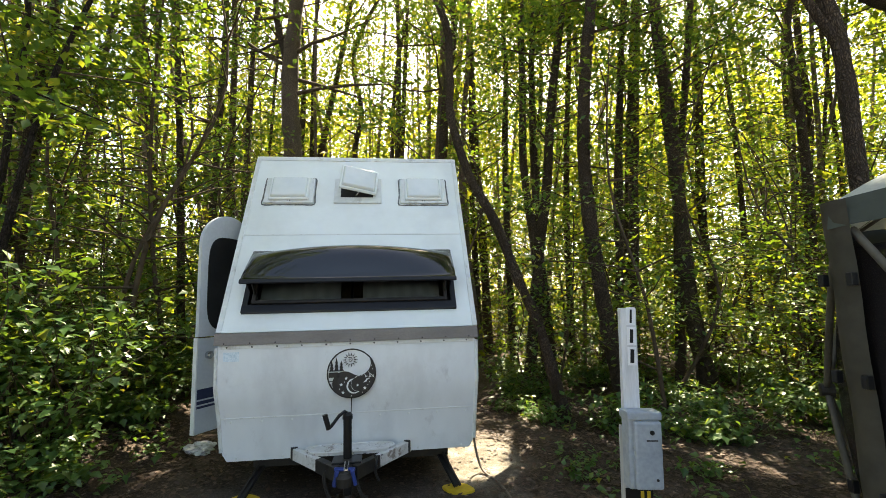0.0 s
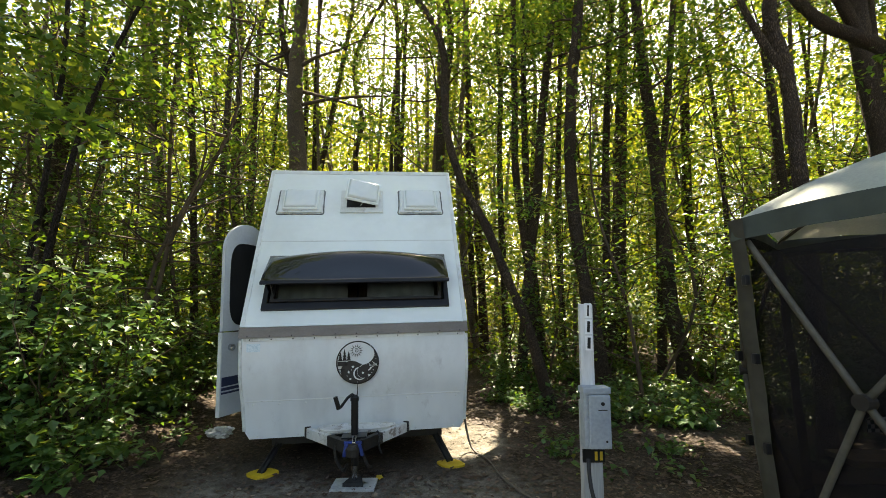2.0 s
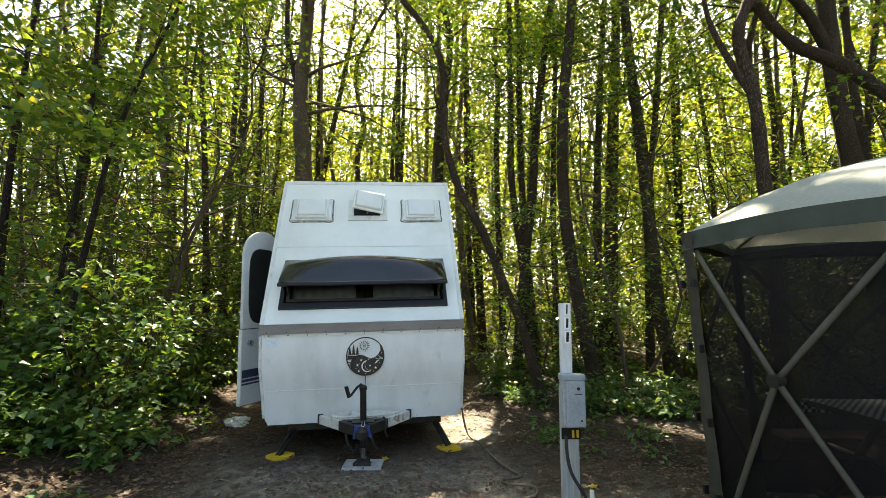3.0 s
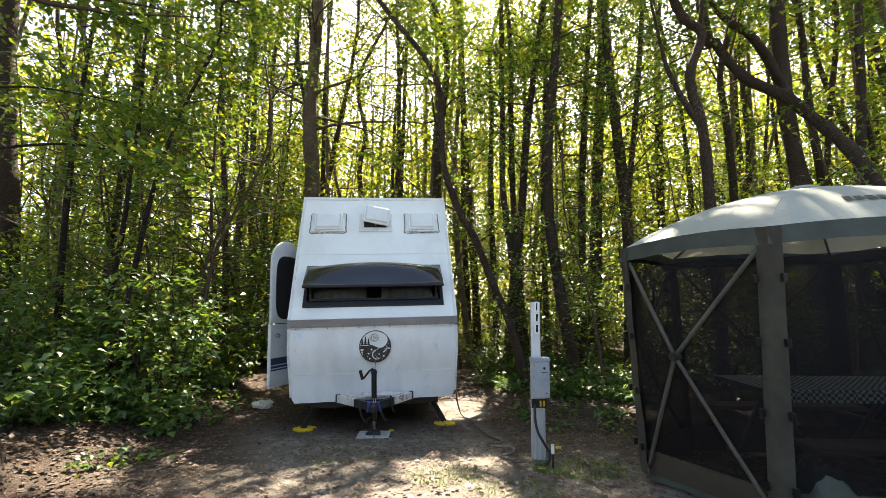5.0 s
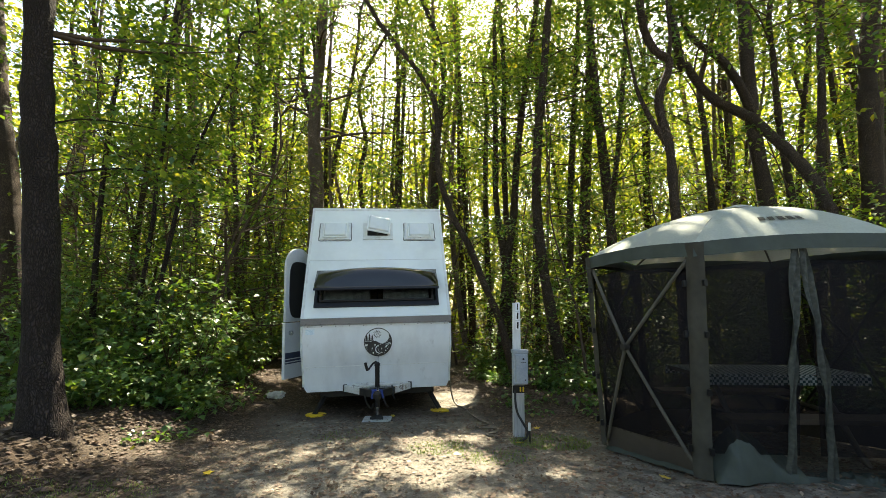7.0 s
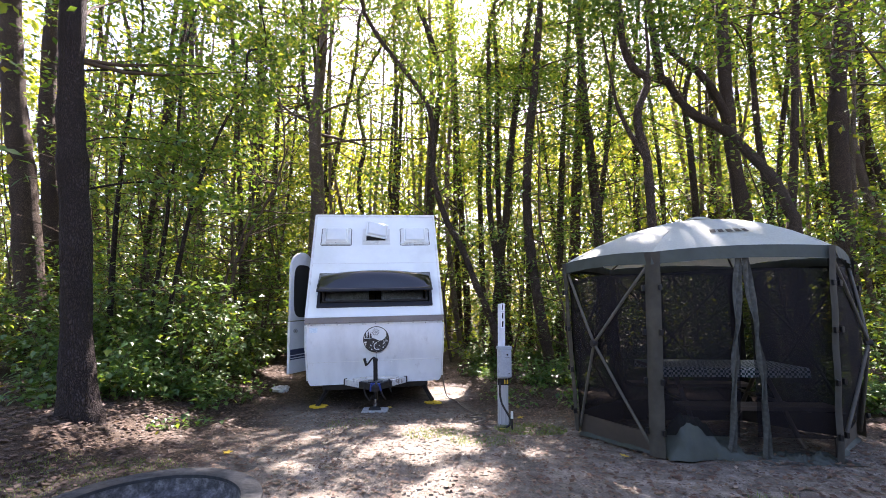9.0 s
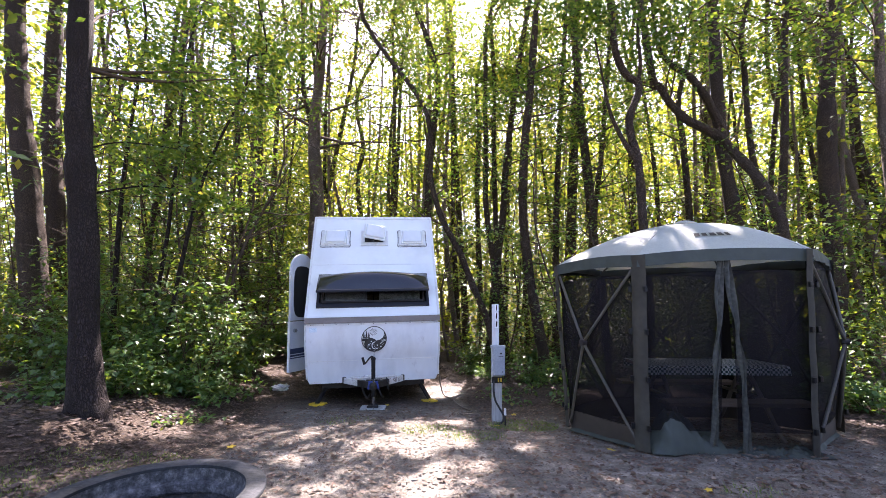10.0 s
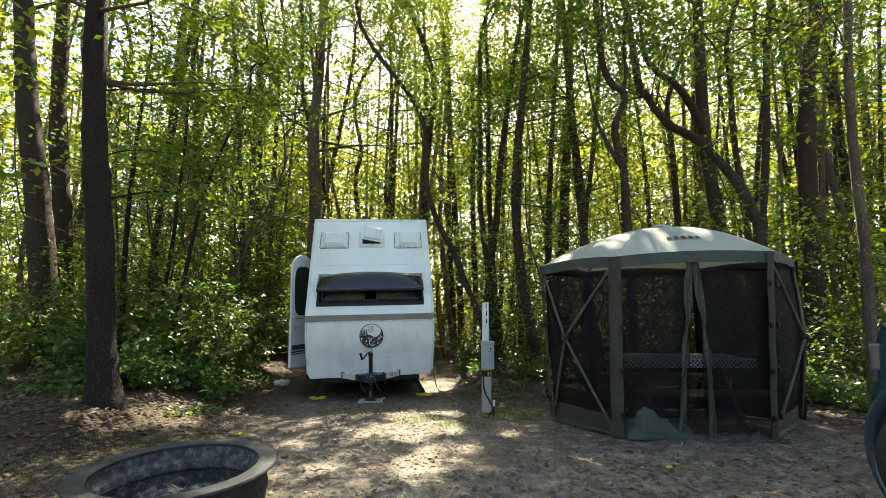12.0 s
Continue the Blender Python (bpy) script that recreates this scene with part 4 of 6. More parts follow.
def far_woods():
    """The woods all round: trunks and foliage too far off to tell apart."""
    rng = np.random.default_rng(11)
    bm = bmesh.new()
    clouds, sizes = [], []
    n = 0
    while n < 480:
        front = n < 320
        if front:
            a = rng.uniform(-1.0, 1.0)
            d = math.sqrt(rng.uniform(12.5 ** 2, 37 ** 2))
        else:
            a = rng.uniform(1.0, 2 * math.pi - 1.0)
            d = rng.uniform(20, 44)
        x, y = d * math.sin(a), d * math.cos(a) - 1.0
        r = rng.uniform(0.04, 0.12)
        h = rng.uniform(12, 19.5)
        g = -0.2 if y > 0 else 0.0
        lx, ly = rng.normal(size=2) * 0.06
        path = [(x, y, g), (x + lx * h * 0.3 + rng.normal() * 0.25, y + ly * h * 0.3, g + h * 0.3), (x + lx * h * 0.65 + rng.normal() * 0.35, y + ly * h * 0.65, g + h * 0.65), (x + lx * h, y + ly * h, g + h)]
        line = smooth_path(path, 3)
        shade = np.array([p0.lerp(p1, q / 4) for p0, p1 in zip(line, line[1:]) for q in range(4)])
        if rng.random() < 0.5 and lit(shade, rng, 0.06).all():
            tube(bm, line, [r * (1.2 - 0.09 * i) for i in range(10)], 6, False)
        k, per = (62, 20) if front else (30, 8)
        hh = rng.uniform(0.02, 1.05, k) * h
        c = np.stack([x + rng.normal(size=k) * 1.4, y + rng.normal(size=k) * 1.4, g + hh], 1)
        if front:
            c = c[[noise.noise((q[0] * 0.33, q[1] * 0.12, q[2] * 0.4)) > -0.22 for q in c]]
            if d > 17:
                # the woods thin out low down towards the clearing, most of all on one side
                c = c[(rng.random(len(c)) < (0.5 if -0.95 < a < -0.45 else 0.72)) | (c[:, 2] > 8.5)]
            k = len(c)
        P = (c[:, None, :] + rng.normal(size=(k, per, 3)) * np.array([0.5, 0.5, 0.17])).reshape(-1, 3)
        clouds.append(P)
        sizes.append(np.full(len(P), (0.105 + 0.0055 * d) if front else 0.4))
        n += 1
    # the far side of the clearing behind the woods
    for i in range(150):
        a, d, h = rng.uniform(-1.05, 1.05), rng.uniform(47, 58), rng.uniform(17, 25)
        x, y = d * math.sin(a), d * math.cos(a) - 1.0
        c = np.stack([x + rng.normal(size=34) * 2.2, y + rng.normal(size=34) * 1.6, rng.uniform(0.0, 1.0, 34) * h], 1)
        P = (c[:, None, :] + rng.normal(size=(34, 11, 3)) * np.array([0.9, 0.9, 0.35])).reshape(-1, 3)
        clouds.append(P)
        sizes.append(np.full(len(P), 0.62))
    ob = thing("far_woods", pose(0, 0, 0), "dense sunlit green woodland of many slim trunks", "woods", kind="stuff")
    tagged(part("trunk_mass", bm, BARK_PALE, ob, smooth=True), kind="stuff")
    P, S = np.concatenate(clouds), np.concatenate(sizes)
    keep = lit(P, rng, 0.10) & (P[:, 2] > -0.05) & (shaded(P) | (P[:, 1] > 30))
    V, F = blades(P[keep], S[keep], rng, 0.6)
    tagged(mesh_from("foliage", V, F, LEAF_FAR, ob), kind="stuff")


far_woods()


def leaf_litter():
    rng = np.random.default_rng(3)
    n = 120000
    x = rng.uniform(-7, 9, n)
    y = rng.uniform(-3.2, 8.5, n)
    trod = (x > -2.3 - 0.12 * (y - 2)) & (x < 5.4) & (y < 4.3) & ~((x > 0.8) & (y > 2.4))
    # fewer dark leaves on the brightened pool of light beside the trailer
    sun_patch = np.hypot((x - 0.42) / 0.45, (y - 4.95) / 0.7) < 1
    under = (x > -1.9) & (x < 0.4) & (y > 4.0) & (y < 7.8)
    keep = (~trod | (rng.random(n) < 0.62)) & (~sun_patch | (rng.random(n) < 0.25)) & (~under | (rng.random(n) < 0.4))
    x, y = x[keep], y[keep]
    z = np.array([ground_z(a, b) + 0.035 * noise.noise((a * 0.7, b * 0.7, 0)) + 0.012 * noise.noise((a * 3.1, b * 3.1, 4)) + 0.006 for a, b in zip(x, y)])
    P = np.stack([x, y, z + rng.random(len(x)) * 0.012], 1)
    a = rng.uniform(0, 2 * math.pi, len(P))
    A = np.stack([np.cos(a), np.sin(a), rng.normal(size=len(P)) * 0.15], 1)
    S = np.stack([-np.sin(a), np.cos(a), rng.normal(size=len(P)) * 0.2], 1)
    open_dirt = (x > -2.3) & (x < 5.4) & (y < 3.5)
    L = (rng.uniform(0.02, 0.085, len(P)) * np.where(open_dirt, 0.72, 0.85))[:, None]
    W = L * rng.uniform(0.22, 0.42, len(P))[:, None]
    up = np.array([0, 0, 1.0])
    c = rng.uniform(0.0, 0.4, len(P))[:, None] * W
    V = np.stack([P, P + A * L * 0.5 + S * W + up * c, P + A * L + up * c * 0.6, P + A * L * 0.5 - S * W + up * c], 1).reshape(-1, 3)
    b = np.arange(len(P))[:, None] * 4
    F = np.concatenate([b + [0, 1, 2], b + [0, 2, 3]], 1).reshape(-1, 3)
    bare = np.repeat(open_dirt, 2)
    tagged(mesh_from("leaf_litter", V, F[bare], LITTER), "brown and tan fallen leaves lying on the dirt", "leaves", kind="stuff")
    tagged(mesh_from("forest_litter", V, F[~bare], LITTER_WOOD), "dark brown leaf litter under the trees", "leaves", kind="stuff")


leaf_litter()


def dirt_crumbs():
    """Small stones, bark chips and twig ends pressed into the pitch."""
    rng = np.random.default_rng(19)
    n = 42000
    y = -2.6 + 5.6 * rng.random(n) ** 1.5
    x = rng.uniform(-3.2, 5.4, n)
    z = np.array([ground_z(a, b) + 0.035 * noise.noise((a * 0.7, b * 0.7, 0)) + 0.012 * noise.noise((a * 3.1, b * 3.1, 4)) for a, b in zip(x, y)])
    P = np.stack([x, y, z], 1)
    a = rng.uniform(0, 2 * math.pi, n)
    L = 0.003 + 0.014 * rng.random(n) ** 3
    W = L * rng.uniform(0.25, 1.0, n)
    A = np.stack([np.cos(a), np.sin(a), np.zeros(n)], 1) * L[:, None]
    S = np.stack([-np.sin(a), np.cos(a), np.zeros(n)], 1) * W[:, None]
    top = np.array([0, 0, 1.0]) * (W * 0.9)[:, None]
    V = np.stack([P - A, P + A * 0.7 - S, P + A * 0.5 + S, P + top + A * 0.2], 1).reshape(-1, 3)
    b = np.arange(n)[:, None] * 4
    F = np.concatenate([b + [0, 1, 3], b + [1, 2, 3], b + [2, 0, 3]], 1).reshape(-1, 3)
    tagged(mesh_from("dirt_crumbs", V, F, CRUMB), "small stones and bark chips on the dirt", "gravel", kind="stuff")


dirt_crumbs()


def grass(spots):
    """Short grass and moss tufts on the dirt."""
    rng = np.random.default_rng(41)
    P, L = [], []
    for x0, y0, r, n, h in spots:
        a, d = rng.uniform(0, 2 * math.pi, n), r * np.sqrt(rng.random(n))
        x, y = x0 + d * np.cos(a), y0 + d * np.sin(a) * 0.8
        P.append(np.stack([x, y, [ground_z(p, q) + 0.035 * noise.noise((p * 0.7, q * 0.7, 0)) for p, q in zip(x, y)]], 1))
        L.append(rng.uniform(0.4, 1.2, n) * h)
    P, L = np.concatenate(P), np.concatenate(L)[:, None]
    n = len(P)
    a = rng.uniform(0, 2 * math.pi, n)
    A = unit(np.stack([np.cos(a) * 0.7, np.sin(a) * 0.7, rng.uniform(0.3, 1.2, n)], 1))
    S = np.stack([-np.sin(a), np.cos(a), np.zeros(n)], 1) * 0.0035
    V = np.stack([P - S, P + S, P + A * L], 1).reshape(-1, 3)
    tagged(mesh_from("grass", V, np.arange(3 * n).reshape(-1, 3), GRASS), "short green grass and moss tufts in the dirt", "grass", kind="stuff")


grass(((1.35, 2.25, 0.45, 1500, 0.05), (0.15, 1.95, 0.35, 700, 0.04), (0.7, 1.6, 0.35, 600, 0.04), (-2.6, 0.5, 0.7, 1800, 0.035), (-3.2, -0.3, 0.6, 1200, 0.035), (2.55, -0.15, 0.2, 110, 0.05), (1.0, -0.9, 0.12, 60, 0.05), (-0.9, 2.6, 0.4, 250, 0.04), (6.2, 1.2, 0.6, 900, 0.05)))


# ---- the A-frame camping trailer ----
SEALANT = mat("sealant", [(0.10, 0.10, 0.10), (0.20, 0.20, 0.195)], 20, 0.8, bump=0.3)
VENT_LID = mat("vent_lid", [(0.64, 0.68, 0.68), (0.73, 0.77, 0.77)], 4, 0.22, bump=0.04, fine=12, wear=0.15)
trailer = thing("camping_trailer", pose(-0.73, 3.90, -0.12, 0, -1.4, 6.4), "white A-frame pop-up camping trailer with its door open", "trailer")
HW = 1.09
LIP, PEAK = (0.0, 1.41), (1.04, 3.28)
SL = math.hypot(PEAK[0] - LIP[0], PEAK[1] - LIP[1])
SY, SZ = (PEAK[0] - LIP[0]) / SL, (PEAK[1] - LIP[1]) / SL
# frame of the front roof panel: x across, y up the slope, z out of it
FRONT = Matrix(((1, 0, 0, 0), (0, SY, -SZ, LIP[0]), (0, SZ, SY, LIP[1]), (0, 0, 0, 1)))


def on_front(u, s, h=0.0):
    return FRONT @ Matrix.Translation((u, s, h))


def front_box(bm, u0, u1, s0, s1, h0, h1, bevel=0.0):
    return box(bm, (u1 - u0, s1 - s0, h1 - h0), on_front((u0 + u1) / 2, (s0 + s1) / 2, (h0 + h1) / 2), bevel)


WU, WS0, WS1 = 0.94, 0.17, 0.82
bm = bmesh.new()
front_box(bm, -HW, HW, 0, WS0, -0.05, 0)
front_box(bm, -HW, HW, WS1, SL, -0.05, 0)
front_box(bm, -HW, -WU, WS0, WS1, -0.05, 0)
front_box(bm, WU, HW, WS0, WS1, -0.05, 0)
front_panel = part("front_roof_panel", bm, WHITE, trailer)
for s in (-1, 1):
    part("edge_trim", front_box(bmesh.new(), s * HW - 0.022, s * HW + 0.022, 0, SL + 0.01, -0.055, 0.008, 0.004), TRIM, front_panel)
part("top_trim", front_box(bmesh.new(), -HW, HW, SL - 0.045, SL + 0.012, 0.002, 0.009, 0.003), TRIM, front_panel)
part("seam", front_box(bmesh.new(), -HW + 0.02, HW - 0.02, 1.035, 1.047, 0.001, 0.004), TRIM, front_panel)
# rear panel, gable walls and lower body
BACK = (3.75, 1.41)
bl = math.hypot(BACK[0] - PEAK[0], BACK[1] - PEAK[1])
by, bz = (PEAK[0] - BACK[0]) / bl, (PEAK[1] - BACK[1]) / bl
REAR = Matrix(((1, 0, 0, 0), (0, by, bz, BACK[0]), (0, bz, -by, BACK[1]), (0, 0, 0, 1)))
part("rear_roof_panel", boxed((2 * HW, bl - 0.03, 0.05), REAR @ Matrix.Translation((0, bl / 2, -0.026))), WHITE, trailer)
SIDE = Matrix(((0, 0, 1, 0), (1, 0, 0, 0), (0, 1, 0, 0), (0, 0, 0, 1)))
for s in (-1, 1):
    part("gable_wall", prism([(0.12, 1.42), (3.6, 1.42), (1.06, 3.2)], 0.03, Matrix.Translation((s * (HW - 0.08) - 0.015, 0, 0)) @ SIDE), WHITE, trailer)
# profile of the lower body, y and z
prof = [(-0.05, 1.305), (-0.05, 1.23), (-0.049, 1.15), (-0.047, 1.10), (-0.044, 1.05), (-0.0405, 1.005), (-0.036, 0.96), (-0.030, 0.92), (-0.022, 0.88), (-0.013, 0.84), (-0.001, 0.80), (0.014, 0.75), (0.03, 0.70), (0.088, 0.405), (0.10, 0.345), (3.7, 0.345), (3.76, 1.305)]
shell = prism(prof, 2 * HW - 0.03, Matrix.Translation((-HW + 0.015, 0, 0)) @ SIDE)
for v in shell.verts:
    v.co.x *= 1 - 0.018 * min(1, max(0, (0.95 - v.co.z) / 0.5)) - (0.03 if v.co.z < 0.36 else 0)
body = part("lower_body", shell, WHITE_DIRTY, trailer, "", True, 0.35)
part("belt_rail", prism([(-0.075, 1.31), (-0.055, 1.405), (3.78, 1.405), (3.78, 1.31)], 2 * HW + 0.02, Matrix.Translation((-HW - 0.01, 0, 0)) @ SIDE), BELT, trailer, "brown belt rail")
part("top_strip", boxed((2 * HW - 0.06, 0.008, 0.03), pose(0, -0.056, 1.292), 0.002), TRIM, body)
for i in range(11):
    part("rivet", tube(bmesh.new(), [(-1.0 + 0.2 * i, -0.060, 1.292), (-1.0 + 0.2 * i, -0.064, 1.292)], 0.007, 8), BLACK, body)
part("lower_seam", boxed((2 * HW - 0.08, 0.005, 0.011), pose(0, 0.0275, 0.705, 12), 0.001), TRIM, body)
for i in range(9):
    part("rivet", tube(bmesh.new(), [(-0.98 + 0.245 * i, 0.038, 0.676), (-0.98 + 0.245 * i, 0.0315, 0.677)], [0.011, 0.007], 8), TRIM, body)
for i in range(6):
    part("rivet", tube(bmesh.new(), [(-0.95 + 0.38 * i, 0.098, 0.368), (-0.95 + 0.38 * i, 0.0905, 0.370)], [0.012, 0.008], 8), TRIM, body)
for i in range(11):
    part("screw", tube(bmesh.new(), [(-1.02 + 0.204 * i, -0.0685, 1.325), (-1.02 + 0.204 * i, -0.075, 1.324)], 0.0065, 8), BLACK_IRON, body)
for s in (-1, 1):
    part("corner_trim", tube(bmesh.new(), [(s * (HW - 0.005), -0.05, 1.29), (s * (HW - 0.005), -0.035, 0.95), (s * (HW - 0.017), 0.03, 0.70), (s * (HW - 0.024), 0.085, 0.43)], 0.017, 8), TRIM, body)
part("sticker", boxed((0.125, 0.003, 0.075), pose(-0.965, -0.0535, 1.215)), STICKER, body, "small pale blue sticker")

# front window with its propped smoked hood
window = part("front_window", front_box(front_box(front_box(front_box(bmesh.new(), -WU, WU, WS0, WS0 + 0.075, -0.05, 0.035, 0.006), -WU, WU, WS1 - 0.05, WS1, -0.05, 0.03, 0.006), -WU, -WU + 0.05, WS0, WS1, -0.05, 0.03, 0.006), WU - 0.05, WU, WS0, WS1, -0.05, 0.03, 0.006), BLACK, trailer, "black window frame")
part("inner_frame", front_box(front_box(front_box(bmesh.new(), -0.86, 0.86, 0.245, 0.275, -0.02, 0.055, 0.004), -0.86, -0.83, 0.275, 0.7, -0.02, 0.05, 0.004), 0.83, 0.86, 0.275, 0.7, -0.02, 0.05, 0.004), BLACK_IRON, window)
pane = part("pane", front_box(bmesh.new(), -0.86, 0.86, 0.27, 0.74, 0.008, 0.013), GLASS, window, "dark glossy pane")
pane.visible_shadow = False
for u0, u1 in ((-0.82, -0.11), (0.09, 0.80)):
    part("curtain", sheet(lambda a, b, u0=u0, u1=u1: FRONT @ Vector((u0 + (u1 - u0) * a, 0.24 + 0.5 * b, -0.055 + 0.008 * math.sin(a * 38))), 40, 2), CURTAIN, window, "grey curtain")
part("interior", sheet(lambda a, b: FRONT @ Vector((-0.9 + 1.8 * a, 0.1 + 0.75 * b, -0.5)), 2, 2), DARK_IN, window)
part("mullion", front_box(bmesh.new(), -0.012, 0.008, 0.27, 0.7, -0.03, 0.006), BLACK, window)


def hood_point(a, b):
    """Bubble hood: hinged along its upper edge, swelling towards the middle."""
    u = -0.93 + 1.86 * a
    e = max(0.0, math.sin(math.pi * min(1, max(0, (a - 0.008) / 0.984)))) ** 0.55
    c = math.sin(math.pi * min(1.0, max(0.0, (b - 0.06) / 0.86)) ** 0.85)
    s = 0.815 - 0.445 * b + 0.085 * e * c
    h = 0.03 + 0.19 * b + 0.12 * e * c
    return FRONT @ Vector((u, s, h))


hood = sheet(hood_point, 56, 24)
hood_ob = part("window_hood", hood, SMOKE, window, "smoked bubble-shaped window hood propped open", True)
mod = hood_ob.modifiers.new("thickness", "SOLIDIFY")
mod.thickness = 0.008
part("hood_lip", front_box(bmesh.new(), -0.935, 0.935, 0.345, 0.385, 0.208, 0.235, 0.010), BLACK, window)
for s in (-1, 1):
    part("hood_stay", tube(bmesh.new(), [FRONT @ Vector((s * 0.84, 0.33, 0.02)), FRONT @ Vector((s * 0.84, 0.365, 0.21))], 0.008, 8), BLACK_IRON, window)
    part("hood_cheek", prism([(0.79, 0.01), (0.36, 0.01), (0.36, 0.21)], 0.006, FRONT @ Matrix(((0, 0, 1, s * 0.885), (1, 0, 0, 0), (0, 1, 0, 0), (0, 0, 0, 1)))), SMOKE, window)


def frustum(m, w0, d0, w1, d1, h):
    """A low tapered lid with rounded edges."""
    bm = boxed((1, 1, 1))
    for v in bm.verts:
        up = v.co.z > 0
        v.co = Vector((v.co.x * (w1 if up else w0), v.co.y * (d1 if up else d0), h if up else 0))
    bmesh.ops.bevel(bm, geom=list(bm.edges), offset=0.012, segments=3, affect="EDGES", profile=0.5)
    bmesh.ops.transform(bm, matrix=m, verts=bm.verts)
    return bm


def roof_vent(u, opened):
    w, s0, s1 = 0.25, 1.45, 1.805
    vent = part("roof_vent", front_box(bmesh.new(), u - w, u + w, s0, s1, 0.001, 0.022, 0.008), TRIM, trailer, "white plastic roof vent")
    if not opened:
        smear = [(u - w + 0.07, s1 + 0.004), (u - w - 0.008, s1 + 0.002)] + [(u - w - 0.012, s1 - 0.07 * k) for k in range(1, 5)] + [(u - w - 0.014, s0 - 0.012)] + [(u - w + 0.1 * k, s0 - 0.016) for k in range(1, 5)] + [(u + w + 0.012, s0 - 0.012)] + [(u + w + 0.012, s1 - 0.07 * k) for k in range(4, 0, -1)] + [(u + w + 0.008, s1 + 0.003), (u + w - 0.06, s1 + 0.004)]
        run = [FRONT @ Vector((a + 0.004 * noise.noise((a * 31, b * 31, u)), b + 0.004 * noise.noise((a * 27, b * 27, u + 5)), 0.004)) for a, b in smear]
        part("sealant", tube(bmesh.new(), smooth_path(run, 3), [0.007 + 0.004 * noise.noise((k * 0.9, u, 1)) for k in range(3 * (len(run) - 1) + 1)], 6), SEALANT, vent, "dark smeared sealant")
        lid = part("lid", frustum(on_front(u, (s0 + s1) / 2 + 0.012, 0.022), 0.41, 0.325, 0.395, 0.31, 0.026), WHITE, vent)
        part("lid_dome", frustum(on_front(u, (s0 + s1) / 2 + 0.014, 0.046), 0.37, 0.285, 0.335, 0.25, 0.03), VENT_LID, lid, "", True, 0.5)
        for k in (-1, 1):
            part("vent_screw", tube(bmesh.new(), [FRONT @ Vector((u + k * 0.012, s0 + 0.03, 0.02)), FRONT @ Vector((u + k * 0.012, s0 + 0.03, 0.026))], 0.005, 6), BLACK, vent)
    else:
        part("opening", front_box(bmesh.new(), u - 0.18, u + 0.16, s0 + 0.075, s1 - 0.03, 0.022, 0.025), BLACK, vent, "black opening")
        tilt = on_front(u + 0.012, (s0 + s1) / 2 + 0.062, 0.105) @ pose(0, 0, 0, 2, 13, -4)
        lid = part("lid", frustum(tilt, 0.40, 0.325, 0.39, 0.315, 0.03), WHITE, vent, "raised white lid")
        part("lid_dome", frustum(tilt @ Matrix.Translation((0, 0, 0.028)), 0.36, 0.285, 0.32, 0.245, 0.036), VENT_LID, lid, "", True, 0.5)
        part("lid_stay", tube(bmesh.new(), [FRONT @ Vector((u - 0.02, s0 + 0.1, 0.02)), FRONT @ Vector((u + 0.05, s0 + 0.16, 0.09))], 0.006, 6), CHROME, vent)


roof_vent(-0.70, False)
roof_vent(0.01, True)
roof_vent(0.71, False)

# open entry door
door_m = pose(-HW - 0.015, 0.93, 0, 0, 0, 151.5)
W = 0.62
arch = [(0, 1.36), (W, 1.36), (W, 2.22)] + [(W / 2 + W / 2 * math.cos(a * math.pi / 16), 2.22 + 0.31 * math.sin(a * math.pi / 16)) for a in range(1, 16)] + [(0, 2.22)]
UPR = Matrix(((0, 0, 1, 0), (1, 0, 0, 0), (0, 1, 0, 0), (0, 0, 0, 1)))


def door_pt(m=None):
    return door_m @ UPR if m is None else door_m @ UPR @ m


door = part("door", prism(arch, 0.04, door_pt()), DOOR_GREY, trailer, "pale grey arched entry door swung open")
part("door_lower_half", prism([(0, 0.50), (W, 0.50), (W, 1.345), (0, 1.345)], 0.04, door_pt()), DOOR_GREY, door)
hole = [(W / 2 + 0.235 * math.copysign(min(1, abs(math.cos(a)) ** 0.6), math.cos(a)), 1.86 + 0.45 * math.copysign(min(1, abs(math.sin(a)) ** 0.45), math.sin(a))) for a in [2 * math.pi * k / 32 for k in range(32)]]
part("door_window", prism(hole, 0.012, door_pt(Matrix.Translation((0, 0, -0.006)))), BLACK, door, "black rounded window")
for z0, z1 in ((0.80, 0.89), (0.755, 0.785), (0.72, 0.74)):
    part("stripe", boxed((0.003, W - 0.02, z1 - z0), door_m @ pose(-0.0015, W / 2, (z0 + z1) / 2)), NAVY, door)
part("door_handle", tube(tube(bmesh.new(), [door_m @ Vector((0, W - 0.11, 1.19)), door_m @ Vector((-0.035, W - 0.11, 1.19))], 0.035, 14), [door_m @ Vector((-0.035, W - 0.11, 1.19)), door_m @ Vector((-0.05, W - 0.11, 1.19))], 0.02, 12), CHROME, door, "chrome round knob")
part("edge_strip", boxed((0.046, 0.012, 0.85), door_m @ pose(0.02, W + 0.006, 0.925)), TRIM, door)

